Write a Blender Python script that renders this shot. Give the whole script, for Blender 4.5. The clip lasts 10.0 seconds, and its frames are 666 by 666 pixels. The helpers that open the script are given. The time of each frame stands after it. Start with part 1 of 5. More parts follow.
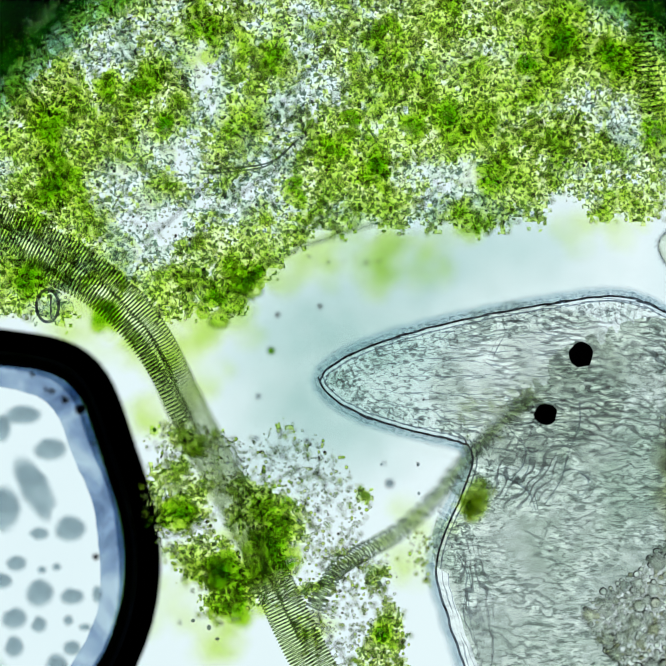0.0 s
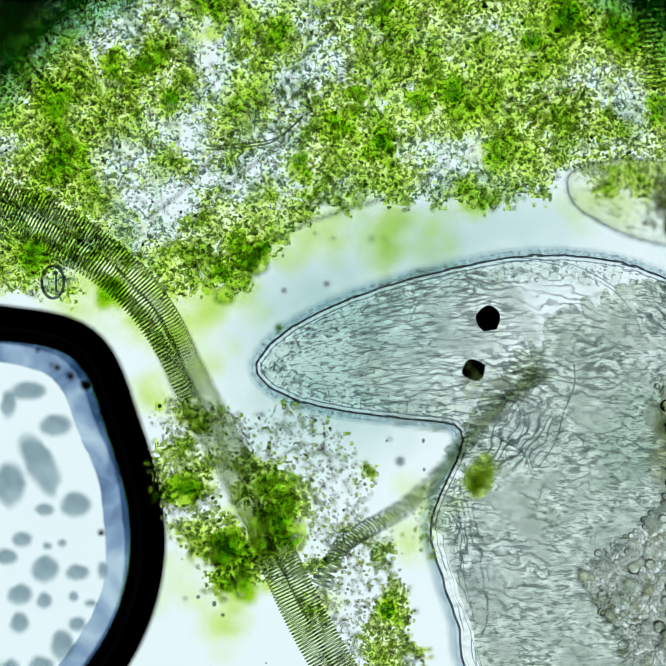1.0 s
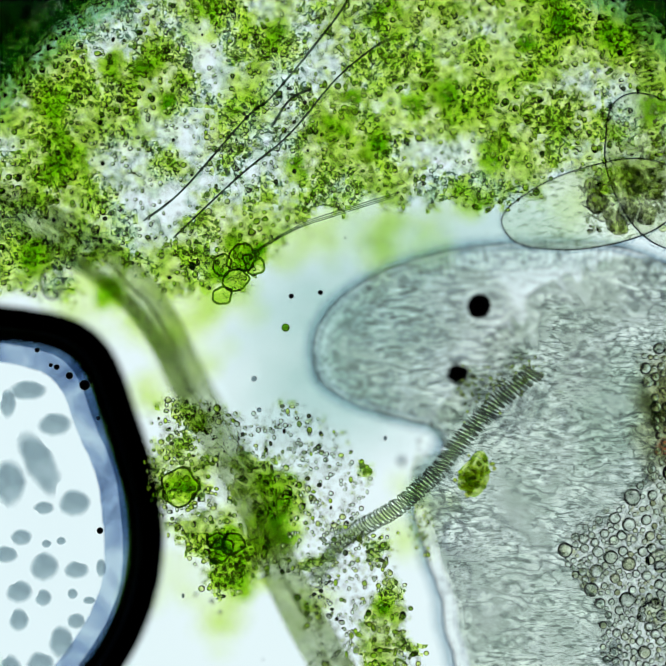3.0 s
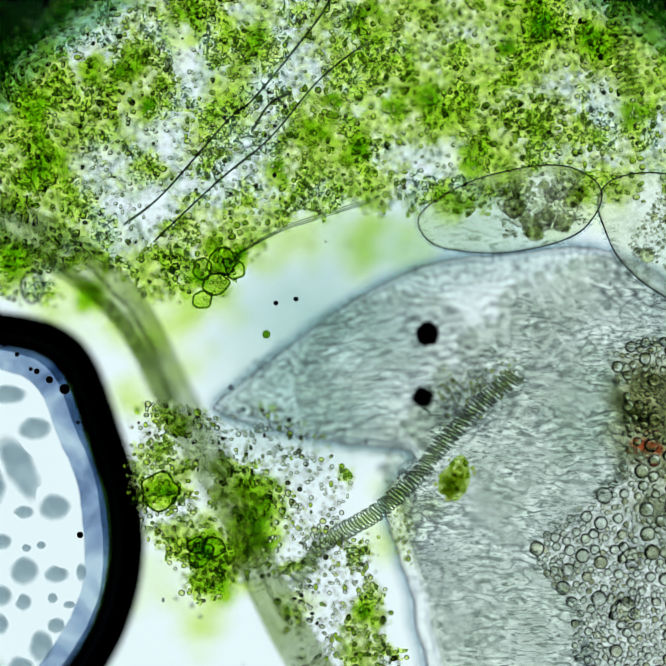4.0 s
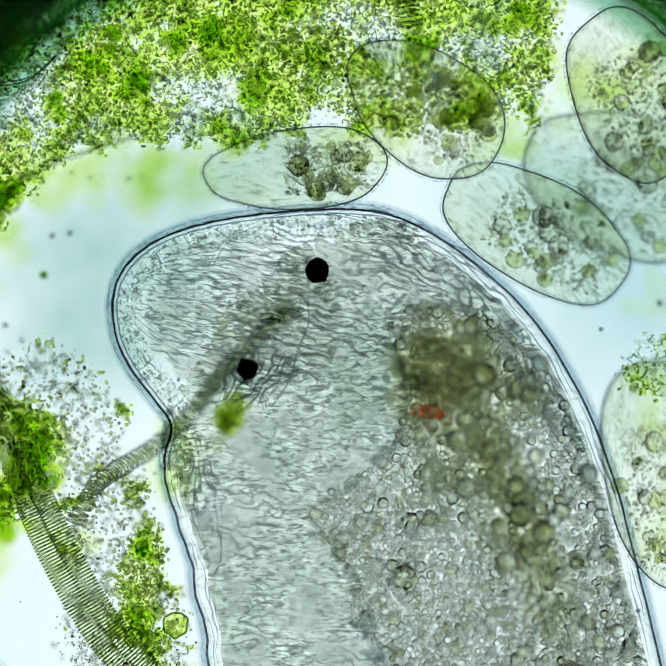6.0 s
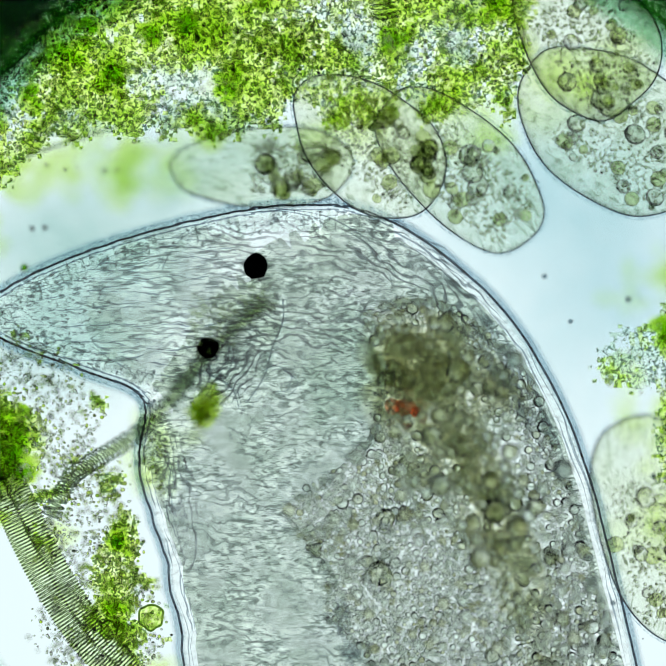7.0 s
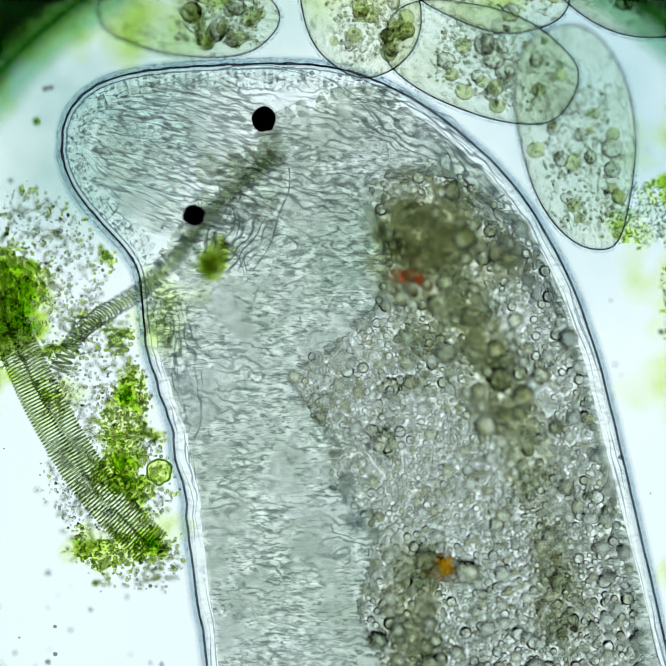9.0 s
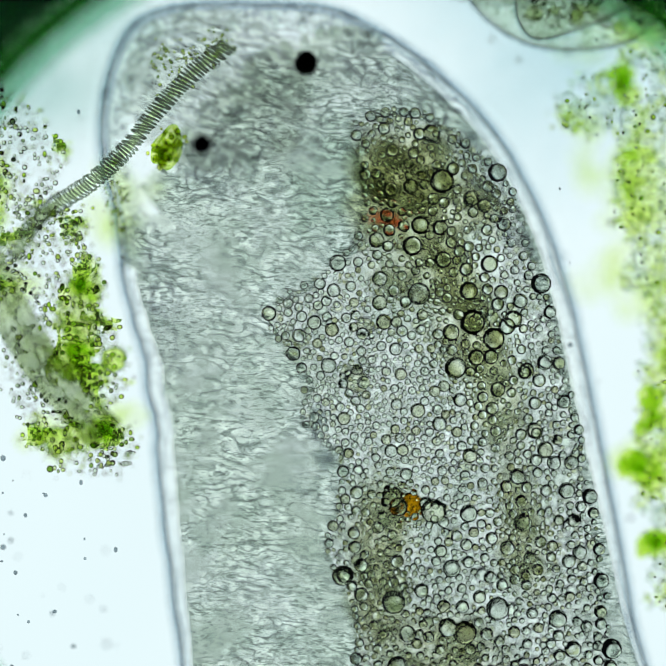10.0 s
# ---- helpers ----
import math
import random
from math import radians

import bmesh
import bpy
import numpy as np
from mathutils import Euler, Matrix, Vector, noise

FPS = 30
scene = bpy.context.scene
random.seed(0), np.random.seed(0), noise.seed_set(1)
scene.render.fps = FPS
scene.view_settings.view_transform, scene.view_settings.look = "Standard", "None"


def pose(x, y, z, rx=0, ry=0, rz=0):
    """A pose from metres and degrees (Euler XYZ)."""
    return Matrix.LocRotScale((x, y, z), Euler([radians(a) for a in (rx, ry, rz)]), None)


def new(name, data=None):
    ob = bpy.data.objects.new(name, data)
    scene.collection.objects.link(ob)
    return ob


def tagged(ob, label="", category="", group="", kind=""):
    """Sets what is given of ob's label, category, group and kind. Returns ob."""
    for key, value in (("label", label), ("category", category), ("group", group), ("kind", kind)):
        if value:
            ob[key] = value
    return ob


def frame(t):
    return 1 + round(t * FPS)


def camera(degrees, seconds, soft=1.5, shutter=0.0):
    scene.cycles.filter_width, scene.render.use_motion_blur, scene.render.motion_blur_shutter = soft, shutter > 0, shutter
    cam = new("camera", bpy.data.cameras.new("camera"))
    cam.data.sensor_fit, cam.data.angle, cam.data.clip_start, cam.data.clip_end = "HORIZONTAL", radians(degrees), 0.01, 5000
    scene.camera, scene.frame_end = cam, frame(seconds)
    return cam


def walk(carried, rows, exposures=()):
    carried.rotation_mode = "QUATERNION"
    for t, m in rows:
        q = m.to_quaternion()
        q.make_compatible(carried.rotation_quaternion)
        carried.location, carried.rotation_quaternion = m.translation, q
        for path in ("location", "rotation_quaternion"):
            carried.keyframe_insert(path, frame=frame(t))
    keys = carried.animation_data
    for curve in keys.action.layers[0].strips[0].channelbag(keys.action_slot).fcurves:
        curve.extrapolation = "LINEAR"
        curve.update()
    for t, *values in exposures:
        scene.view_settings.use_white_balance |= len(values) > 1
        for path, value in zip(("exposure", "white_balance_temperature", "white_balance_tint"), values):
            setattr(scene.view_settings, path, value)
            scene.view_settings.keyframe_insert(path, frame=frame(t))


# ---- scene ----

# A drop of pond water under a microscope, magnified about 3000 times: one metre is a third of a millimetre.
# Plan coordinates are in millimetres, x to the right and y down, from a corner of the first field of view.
MM = 0.001


def at(x, y, z=0.0):
    return Vector(((x - 784) * MM, (784 - y) * MM, z))


# ---- camera, stage drift and focus ----
cam = camera(8.966, 10.0, soft=1.1)
cam.data.dof.use_dof = True
cam.data.dof.focus_distance = 10.0
cam.data.dof.aperture_fstop = 0.19

# seconds, drift of the slide in x and y (mm), height of the focal plane (m)
DRIFT = [(0.0, 0, 0, 0.0), (0.2, 7, -26, 0.0), (0.5, 12.5, -49, 0.0), (1.0, 12.5, -56, 0.0), (1.5, 15, -59, 0.005), (1.75, 14, -61, 0.065), (2.0, 14, -62, 0.10),
         (2.5, 14, -62, 0.11), (2.7, 12, -61, 0.11), (3.8, -31, -41, 0.105), (4.0, -43, -46, 0.10), (4.2, -76, -60, 0.055), (4.5, -155, -84, 0.01), (5.0, -320, -134, 0.0),
         (5.5, -413, -158, 0.0), (6.0, -566, -200, 0.0), (6.2, -617, -215, 0.0), (7.3, -624, -218, 0.0), (7.5, -620, -214, 0.0),
         (8.0, -568, -344, 0.0), (8.5, -522, -534, 0.0), (9.0, -605, -560, 0.01), (9.25, -690, -580, 0.07), (9.5, -770, -618, 0.11), (10.0, -718, -823, 0.12)]
CAMERA_ROWS = [(t, pose(-dx * MM, dy * MM, 10.0 + f)) for t, dx, dy, f in DRIFT]
walk(cam, CAMERA_ROWS, exposures=[(0.0, 0.05), (4.0, 0.06), (6.5, 0.14), (9.0, 0.14), (10.0, 0.10)])

# ---- light: the lamp under the stage ----
world = bpy.data.worlds.new("world")
scene.world = world
world.use_nodes = True
world.node_tree.nodes["Background"].inputs[0].default_value = (0.6, 0.8, 1.0, 1)
world.node_tree.nodes["Background"].inputs[1].default_value = 0.004
scene.cycles.transparent_max_bounces = 64
scene.cycles.max_bounces = 24
scene.cycles.transmission_bounces = 24


# ---- materials ----
def blank(name):
    m = bpy.data.materials.new(name)
    m.use_nodes = True
    m.node_tree.nodes.clear()
    return m, m.node_tree.nodes, m.node_tree.links


def ramp_of(nodes, stops):
    r = nodes.new("ShaderNodeValToRGB")
    while len(r.color_ramp.elements) < len(stops):
        r.color_ramp.elements.new(0.5)
    for e, (p, c) in zip(r.color_ramp.elements, stops):
        e.position, e.color = p, (*c, 1)
    return r


def noise_of(nodes, links, scale, stretch=(1, 1, 1), turn=0.0, detail=3.0, rough=0.55, distortion=0.0):
    co = nodes.new("ShaderNodeTexCoord")
    mp = nodes.new("ShaderNodeMapping")
    mp.inputs["Scale"].default_value = stretch
    mp.inputs["Rotation"].default_value = (0, 0, turn)
    nz = nodes.new("ShaderNodeTexNoise")
    nz.inputs["Scale"].default_value = scale
    nz.inputs["Detail"].default_value = detail
    nz.inputs["Roughness"].default_value = rough
    nz.inputs["Distortion"].default_value = distortion
    links.new(co.outputs["Object"], mp.inputs["Vector"])
    links.new(mp.outputs["Vector"], nz.inputs["Vector"])
    return nz


def times(nodes, links, a, b):
    mx = nodes.new("ShaderNodeMix")
    mx.data_type, mx.blend_type = "RGBA", "MULTIPLY"
    mx.inputs["Factor"].default_value = 1.0
    links.new(a, mx.inputs["A"])
    links.new(b, mx.inputs["B"])
    return mx.outputs["Result"]


def waves(scale, lines, gap, turn, dark, patch=9.0, level=0.5, detail=2.0):
    """A layer of wavy fibres along the level lines of a noise. lines: how many level lines; gap: metres from fibre to fibre where they run
    straight; patch, level: size and reach of the patches that have them."""
    return ("waves", scale, lines, gap, turn, dark, patch, level, detail)


def math_of(nodes, links, kind, a, b, c=0.0):
    n = nodes.new("ShaderNodeMath")
    n.operation = kind
    for i, v in enumerate((a, b, c)):
        if isinstance(v, (int, float)):
            n.inputs[i].default_value = v
        else:
            links.new(v, n.inputs[i])
    return n.outputs[0]


def wave_layer(nodes, links, scale, lines, gap, turn, dark, patch, level, detail):
    nz = noise_of(nodes, links, scale, (0.7, 1.2, 0), turn, detail, 0.5)
    sp = nodes.new("ShaderNodeSeparateXYZ")
    co = nodes.new("ShaderNodeTexCoord")
    mp = nodes.new("ShaderNodeMapping")
    mp.inputs["Rotation"].default_value = (0, 0, turn)
    links.new(co.outputs["Object"], mp.inputs["Vector"])
    links.new(mp.outputs["Vector"], sp.inputs[0])
    phase = math_of(nodes, links, "MULTIPLY_ADD", sp.outputs["Y"], 2 * math.pi / gap, math_of(nodes, links, "MULTIPLY", nz.outputs["Fac"], 2 * math.pi * lines))
    level_of = math_of(nodes, links, "MULTIPLY_ADD", math_of(nodes, links, "SINE", phase, 0.0), 0.5, 0.5)
    mid = tuple(1 - (1 - c) * 0.25 for c in dark)
    r = ramp_of(nodes, [(0.0, dark), (0.07, dark), (0.24, mid), (0.50, (1, 1, 1))])
    links.new(level_of, r.inputs["Fac"])
    return patchy(nodes, links, r.outputs["Color"], tuple(1 - (1 - c) * 0.18 for c in dark), patch, level)


def patchy(nodes, links, color, plain, patch, level):
    """The colour in patches, and a plain tone between them."""
    pz = noise_of(nodes, links, patch, (1, 1, 0), 0.4, 3)
    mr = nodes.new("ShaderNodeMapRange")
    mr.interpolation_type = "SMOOTHSTEP"
    mr.inputs["From Min"].default_value = level - 0.10
    mr.inputs["From Max"].default_value = level + 0.10
    links.new(pz.outputs["Fac"], mr.inputs["Value"])
    mx = nodes.new("ShaderNodeMix")
    mx.data_type = "RGBA"
    mx.inputs["A"].default_value = (*plain, 1)
    links.new(mr.outputs["Result"], mx.inputs["Factor"])
    links.new(color, mx.inputs["B"])
    return mx.outputs["Result"]


def cell_layer(nodes, links, scale, dark, patch, level):
    co = nodes.new("ShaderNodeTexCoord")
    nz = noise_of(nodes, links, scale * 0.8, detail=1)
    bend = nodes.new("ShaderNodeVectorMath")
    bend.operation = "MULTIPLY_ADD"
    bend.inputs[1].default_value = (0.6 / scale,) * 3
    links.new(nz.outputs["Color"], bend.inputs[0])
    links.new(co.outputs["Object"], bend.inputs[2])
    vo = nodes.new("ShaderNodeTexVoronoi")
    vo.voronoi_dimensions, vo.feature = "2D", "DISTANCE_TO_EDGE"
    vo.inputs["Scale"].default_value = scale
    links.new(bend.outputs["Vector"], vo.inputs["Vector"])
    r = ramp_of(nodes, [(0.0, dark), (0.05, dark), (0.11, tuple(0.75 + 0.25 * c for c in dark)), (0.17, (1, 1, 1))])
    links.new(vo.outputs["Distance"], r.inputs["Fac"])
    return patchy(nodes, links, r.outputs["Color"], tuple(0.9 + 0.1 * c for c in dark), patch, level)


def filter_material(name, layers, fade=None, haze=0.0, own=False):
    """A clear, light-absorbing tissue. layers: (scale, stretch, turn, stops, detail, distortion), multiplied;
    a seventh and eighth number limit a layer to patches of that scale and reach; a layer from waves() draws wavy fibres
    that break up in places, one that begins with "cells" a foam of small cells with dark walls.
    fade: (from, to), the share of the half width over which the tissue thins out into clear water.
    haze: the share of the light that a cloudy plasm scatters a little. own: each object has a grain of its own."""
    m, nodes, links = blank(name)
    out = nodes.new("ShaderNodeOutputMaterial")
    tr = nodes.new("ShaderNodeBsdfTransparent")
    col = None
    for layer in layers:
        if layer[0] == "waves":
            c = wave_layer(nodes, links, *layer[1:])
            col = c if col is None else times(nodes, links, col, c)
            continue
        if layer[0] == "cells":
            c = cell_layer(nodes, links, *layer[1:])
            col = c if col is None else times(nodes, links, col, c)
            continue
        scale, stretch, turn, stops, detail, distortion = layer[:6]
        nz = noise_of(nodes, links, scale, stretch, turn, detail, distortion=distortion)
        if own:
            info = nodes.new("ShaderNodeObjectInfo")
            nz.noise_dimensions = "4D"
            links.new(math_of(nodes, links, "MULTIPLY", info.outputs["Random"], 37.0), nz.inputs["W"])
        r = ramp_of(nodes, stops)
        links.new(nz.outputs["Fac"], r.inputs["Fac"])
        c = r.outputs["Color"]
        if len(layer) > 6:
            c = patchy(nodes, links, c, tuple(0.3 * a + 0.7 for a in stops[0][1]), *layer[6:])
        col = c if col is None else times(nodes, links, col, c)
    if fade:
        co = nodes.new("ShaderNodeTexCoord")
        off = nodes.new("ShaderNodeVectorMath")
        off.operation = "MULTIPLY_ADD"
        off.inputs[1].default_value = (2, 2, 0)
        off.inputs[2].default_value = (-1, -1, 0)
        links.new(co.outputs["Generated"], off.inputs[0])
        far = nodes.new("ShaderNodeVectorMath")
        far.operation = "LENGTH"
        links.new(off.outputs["Vector"], far.inputs[0])
        nz = noise_of(nodes, links, 16, (1, 1, 0), 0, 2)
        jit = nodes.new("ShaderNodeMath")
        jit.operation = "MULTIPLY_ADD"
        jit.inputs[1].default_value = 0.5
        links.new(nz.outputs["Fac"], jit.inputs[0])
        links.new(far.outputs["Value"], jit.inputs[2])
        mr = nodes.new("ShaderNodeMapRange")
        mr.interpolation_type = "SMOOTHSTEP"
        mr.inputs["From Min"].default_value = fade[0] + 0.25
        mr.inputs["From Max"].default_value = fade[1] + 0.25
        links.new(jit.outputs[0], mr.inputs["Value"])
        mx = nodes.new("ShaderNodeMix")
        mx.data_type = "RGBA"
        mx.inputs["B"].default_value = (1, 1, 1, 1)
        links.new(mr.outputs["Result"], mx.inputs["Factor"])
        links.new(col, mx.inputs["A"])
        col = mx.outputs["Result"]
    links.new(col, tr.inputs["Color"])
    last = tr.outputs[0]
    if haze:
        rf = nodes.new("ShaderNodeBsdfRefraction")
        rf.inputs["IOR"].default_value = 1.11
        rf.inputs["Roughness"].default_value = 0.4
        links.new(col, rf.inputs["Color"])
        mx = nodes.new("ShaderNodeMixShader")
        mx.inputs[0].default_value = haze
        links.new(last, mx.inputs[1])
        links.new(rf.outputs[0], mx.inputs[2])
        last = mx.outputs[0]
    links.new(last, out.inputs["Surface"])
    return m


def bead_material(name, stops, ior=1.2, clear=0.0, grain=0.88):
    """Refracting beads, each island or object with its own tone; clear: the share that lets light straight through."""
    m, nodes, links = blank(name)
    out = nodes.new("ShaderNodeOutputMaterial")
    gl = nodes.new("ShaderNodeBsdfRefraction")
    gl.inputs["IOR"].default_value = ior
    gl.inputs["Roughness"].default_value = 0.0
    geo = nodes.new("ShaderNodeNewGeometry")
    r = ramp_of(nodes, stops)
    links.new(geo.outputs["Random Per Island"], r.inputs["Fac"])
    nz = noise_of(nodes, links, 90, detail=2)
    r2 = ramp_of(nodes, [(0.3, (grain, grain, grain)), (0.6, (1, 1, 1))])
    links.new(nz.outputs["Fac"], r2.inputs["Fac"])
    col = times(nodes, links, r.outputs["Color"], r2.outputs["Color"])
    links.new(col, gl.inputs["Color"])
    last = gl.outputs[0]
    if clear:
        tr = nodes.new("ShaderNodeBsdfTransparent")
        links.new(col, tr.inputs["Color"])
        mx = nodes.new("ShaderNodeMixShader")
        mx.inputs[0].default_value = clear
        links.new(last, mx.inputs[1])
        links.new(tr.outputs[0], mx.inputs[2])
        last = mx.outputs[0]
    links.new(last, out.inputs["Surface"])
    return m


def solid_material(name, color, rough=0.6):
    m, nodes, links = blank(name)
    out = nodes.new("ShaderNodeOutputMaterial")
    b = nodes.new("ShaderNodeBsdfPrincipled")
    b.inputs["Roughness"].default_value = rough
    nz = noise_of(nodes, links, 60)
    r = ramp_of(nodes, [(0.3, tuple(c * 0.7 for c in color)), (0.7, color)])
    links.new(nz.outputs["Fac"], r.inputs["Fac"])
    links.new(r.outputs["Color"], b.inputs["Base Color"])
    links.new(b.outputs[0], out.inputs["Surface"])
    return m


def lamp_material():
    m, nodes, links = blank("lamp_glass")
    out = nodes.new("ShaderNodeOutputMaterial")
    e = nodes.new("ShaderNodeEmission")
    e.inputs["Color"].default_value = (0.77, 0.915, 0.94, 1)
    e.inputs["Strength"].default_value = 1.0
    links.new(e.outputs[0], out.inputs["Surface"])
    return m


ONE = (1, 1, 1)
LAMP = lamp_material()
SLIDE = filter_material("slide_glass", [(1.5, ONE, 0, [(0.3, (0.985, 0.99, 0.99)), (0.7, (1, 1, 1))], 2, 0)])
# field stop tints: the soft green vignette is painted by these three filters
BLACK = filter_material("vignette_rim", [(2, ONE, 0, [(0.3, (0.05, 0.14, 0.07)), (0.7, (0.09, 0.20, 0.10))], 2, 0)])
RIM_GREEN = filter_material("green_vignette", [(2, ONE, 0, [(0.3, (0.10, 0.28, 0.08)), (0.7, (0.16, 0.38, 0.12))], 2, 0)])
RIM_PALE = filter_material("pale_vignette", [(2, ONE, 0, [(0.3, (0.55, 0.74, 0.62)), (0.7, (0.66, 0.82, 0.72))], 2, 0)])
def threads(dark, clear, levels, width):
    """Ramp stops that draw thin dark threads along the level lines of a noise."""
    stops = []
    for v in levels:
        stops += [(v - width, clear), (v - width * 0.25, dark), (v + width * 0.25, dark), (v + width, clear)]
    return stops


TISSUE = filter_material("worm_tissue", [
    (98, (0.50, 1.5, 0), 0.12, [(0.38, (0.64, 0.675, 0.655)), (0.45, (0.90, 0.915, 0.91)), (0.52, (1, 1, 1))], 2.0, 0.9, 8, 0.47),
    waves(20, 5.0, 0.030, 0.15, (0.74, 0.765, 0.76), 9, 0.52, 3.0),
    (12, (0.7, 1.2, 0), 0.2, [(0.36, (0.90, 0.92, 0.905)), (0.56, (1, 1, 1))], 3, 1.0),
    (4, (1, 1, 0), 0, [(0.38, (0.95, 0.965, 0.92)), (0.62, (0.995, 0.995, 0.975))], 3, 0)])
HEAD_TISSUE = filter_material("head_muscle", [
    (74, (0.28, 1.8, 0), 0.0, [(0.38, (0.66, 0.685, 0.69)), (0.44, (0.93, 0.94, 0.94)), (0.50, (1, 1, 1))], 2.0, 0.7, 9, 0.43),
    waves(16, 4.0, 0.022, 0.0, (0.76, 0.775, 0.78), 8, 0.50, 2.5),
    (9, (1, 1, 0), 0, [(0.38, (0.935, 0.945, 0.91)), (0.62, (0.998, 0.997, 0.985))], 3, 0)], (0.92, 1.06))
TIP_TISSUE = filter_material("tip_muscle", [
    (85, (0.6, 1.4, 0), 0.1, [(0.37, (0.66, 0.685, 0.69)), (0.44, (0.92, 0.93, 0.93)), (0.51, (1, 1, 1))], 1.5, 0.8)], (0.80, 1.05))
NECK_TISSUE = filter_material("neck_muscle", [
    waves(15, 5.0, 0.022, 0.1, (0.68, 0.695, 0.705), 8, 0.48, 3.0)], (0.78, 1.04))
OVER_TISSUE = filter_material("upper_head_muscle", [
    (60, (0.35, 1.8, 0), 0.3, [(0.36, (0.78, 0.80, 0.80)), (0.45, (1, 1, 1))], 2.0, 1.0)], (0.75, 1.02))
RIM_TISSUE = filter_material("rim_muscle", [
    (75, (0.7, 1.2, 0), 0.0, [(0.36, (0.62, 0.65, 0.65)), (0.42, (0.90, 0.91, 0.91)), (0.50, (0.985, 0.99, 0.985))], 1.5, 1.2),
    (16, (1, 1, 0), 0, [(0.36, (0.93, 0.945, 0.935)), (0.55, (1, 1, 1))], 2, 0.5)], own=True)
SWIRL = filter_material("folded_muscle", [waves(11, 6.0, 0.020, 0.0, (0.60, 0.625, 0.64), 7, 0.44, 2.5)], (0.7, 1.02))
SKIN = filter_material("worm_skin", [
    (14, (0.5, 1.3, 0), 0.2, threads((0.88, 0.89, 0.885), (0.99, 0.99, 0.98), (0.44, 0.56), 0.02), 2, 1.0)])
UPPER_TISSUE = filter_material("upper_tissue", [
    (104, (0.50, 1.5, 0), 0.12, [(0.37, (0.66, 0.695, 0.675)), (0.44, (0.92, 0.935, 0.93)), (0.51, (1, 1, 1))], 2.0, 1.0, 7, 0.46),
    waves(18, 5.0, 0.026, 0.12, (0.76, 0.785, 0.78), 8, 0.50, 3.0)])
PHARYNX = filter_material("pharynx_wall", [(20, (1, 1, 0), 0, [(0.35, (0.84, 0.88, 0.85)), (0.65, (0.90, 0.93, 0.905))], 2, 0)], (0.4, 1.0))
# absorbing tone that paints the dark edges refraction gives to clear bodies
DARK_OUTLINE = filter_material("refraction_outline", [(40, ONE, 0, [(0.3, (0.22, 0.26, 0.30)), (0.7, (0.42, 0.46, 0.50))], 2, 0)])
# tint of the dark optical halo painted outside the trunk
EDGE_SHADE = filter_material("under_skin", [(30, ONE, 0, [(0.3, (0.72, 0.775, 0.80)), (0.7, (0.80, 0.845, 0.865))], 2, 0)])
HALO = filter_material("cilia_halo", [(120, ONE, 0, [(0.35, (0.84, 0.88, 0.91)), (0.6, (0.96, 0.975, 0.98))], 2, 0)])
CLEAR = filter_material("clear_skin", [(60, ONE, 0, [(0.36, (0.97, 0.975, 0.97)), (0.45, (0.995, 0.995, 0.992)), (0.6, (0.998, 0.998, 0.996))], 1, 1.5)])
CUTICLE = filter_material("cuticle", [(30, ONE, 0, [(0.3, (0.30, 0.34, 0.39)), (0.7, (0.50, 0.54, 0.58))], 2, 0)])
EDGE = filter_material("head_edge", [(30, ONE, 0, [(0.3, (0.60, 0.64, 0.68)), (0.7, (0.80, 0.83, 0.85))], 2, 0)])
CILIA = filter_material("cilia_fringe", [(170, (1, 1, 0), 0, [(0.38, (0.74, 0.79, 0.81)), (0.52, (0.97, 0.98, 0.98))], 2, 0)], own=True)
# paler tint for the same painted halo round the head
EDGE_SHADE_PALE = filter_material("pale_edge_shade", [(30, ONE, 0, [(0.3, (0.82, 0.865, 0.89)), (0.7, (0.88, 0.91, 0.925))], 2, 0)])
PALE_LINE = filter_material("fibre_sheath", [(30, ONE, 0, [(0.3, (0.40, 0.45, 0.42)), (0.7, (0.62, 0.68, 0.64))], 2, 0)])
GUT_BROWN = filter_material("gut_content", [
    (17, (1, 1, 0), 0, [(0.38, (0.52, 0.55, 0.42)), (0.50, (0.73, 0.73, 0.59)), (0.62, (0.98, 0.975, 0.93))], 2, 0.6)], (0.35, 1.0))
GUT_DARK = filter_material("dark_gut_patch", [(44, (1, 1, 0), 0, [(0.36, (0.46, 0.50, 0.52)), (0.5, (0.70, 0.73, 0.74)), (0.64, (0.95, 0.96, 0.96))], 3, 0.6)], (0.3, 0.95))
GUT_GREY = filter_material("gut_wall", [
    ("cells", 62, (0.74, 0.77, 0.745), 10, 0.46),
    (9, (1, 1, 0), 0, [(0.40, (0.93, 0.945, 0.91)), (0.54, (1, 1, 0.985))], 3, 0.4)])
VESICLE = bead_material("vesicle", [(0.0, (0.985, 1, 0.98)), (0.7, (0.98, 1, 0.965)), (0.9, (0.95, 0.955, 0.86)), (1.0, (0.84, 0.84, 0.70))], 1.19, 0.0, 0.97)
VESICLE_UPPER = bead_material("upper_vesicle", [(0.0, (0.985, 1, 0.98)), (0.7, (0.98, 1, 0.965)), (0.9, (0.95, 0.955, 0.86)), (1.0, (0.84, 0.84, 0.70))], 1.175, 0.0, 0.97)
VACUOLE = bead_material("vacuole", [(0.0, (1, 1, 1)), (1.0, (0.96, 0.965, 0.93))], 1.14, 0.3, 0.88)
ORANGE = bead_material("orange_droplet", [(0.0, (1.0, 0.74, 0.16)), (1.0, (1.0, 0.66, 0.10))], 1.10)
RED = filter_material("red_pigment", [(60, ONE, 0, [(0.3, (0.92, 0.56, 0.46)), (0.7, (0.98, 0.80, 0.72))], 2, 0)])
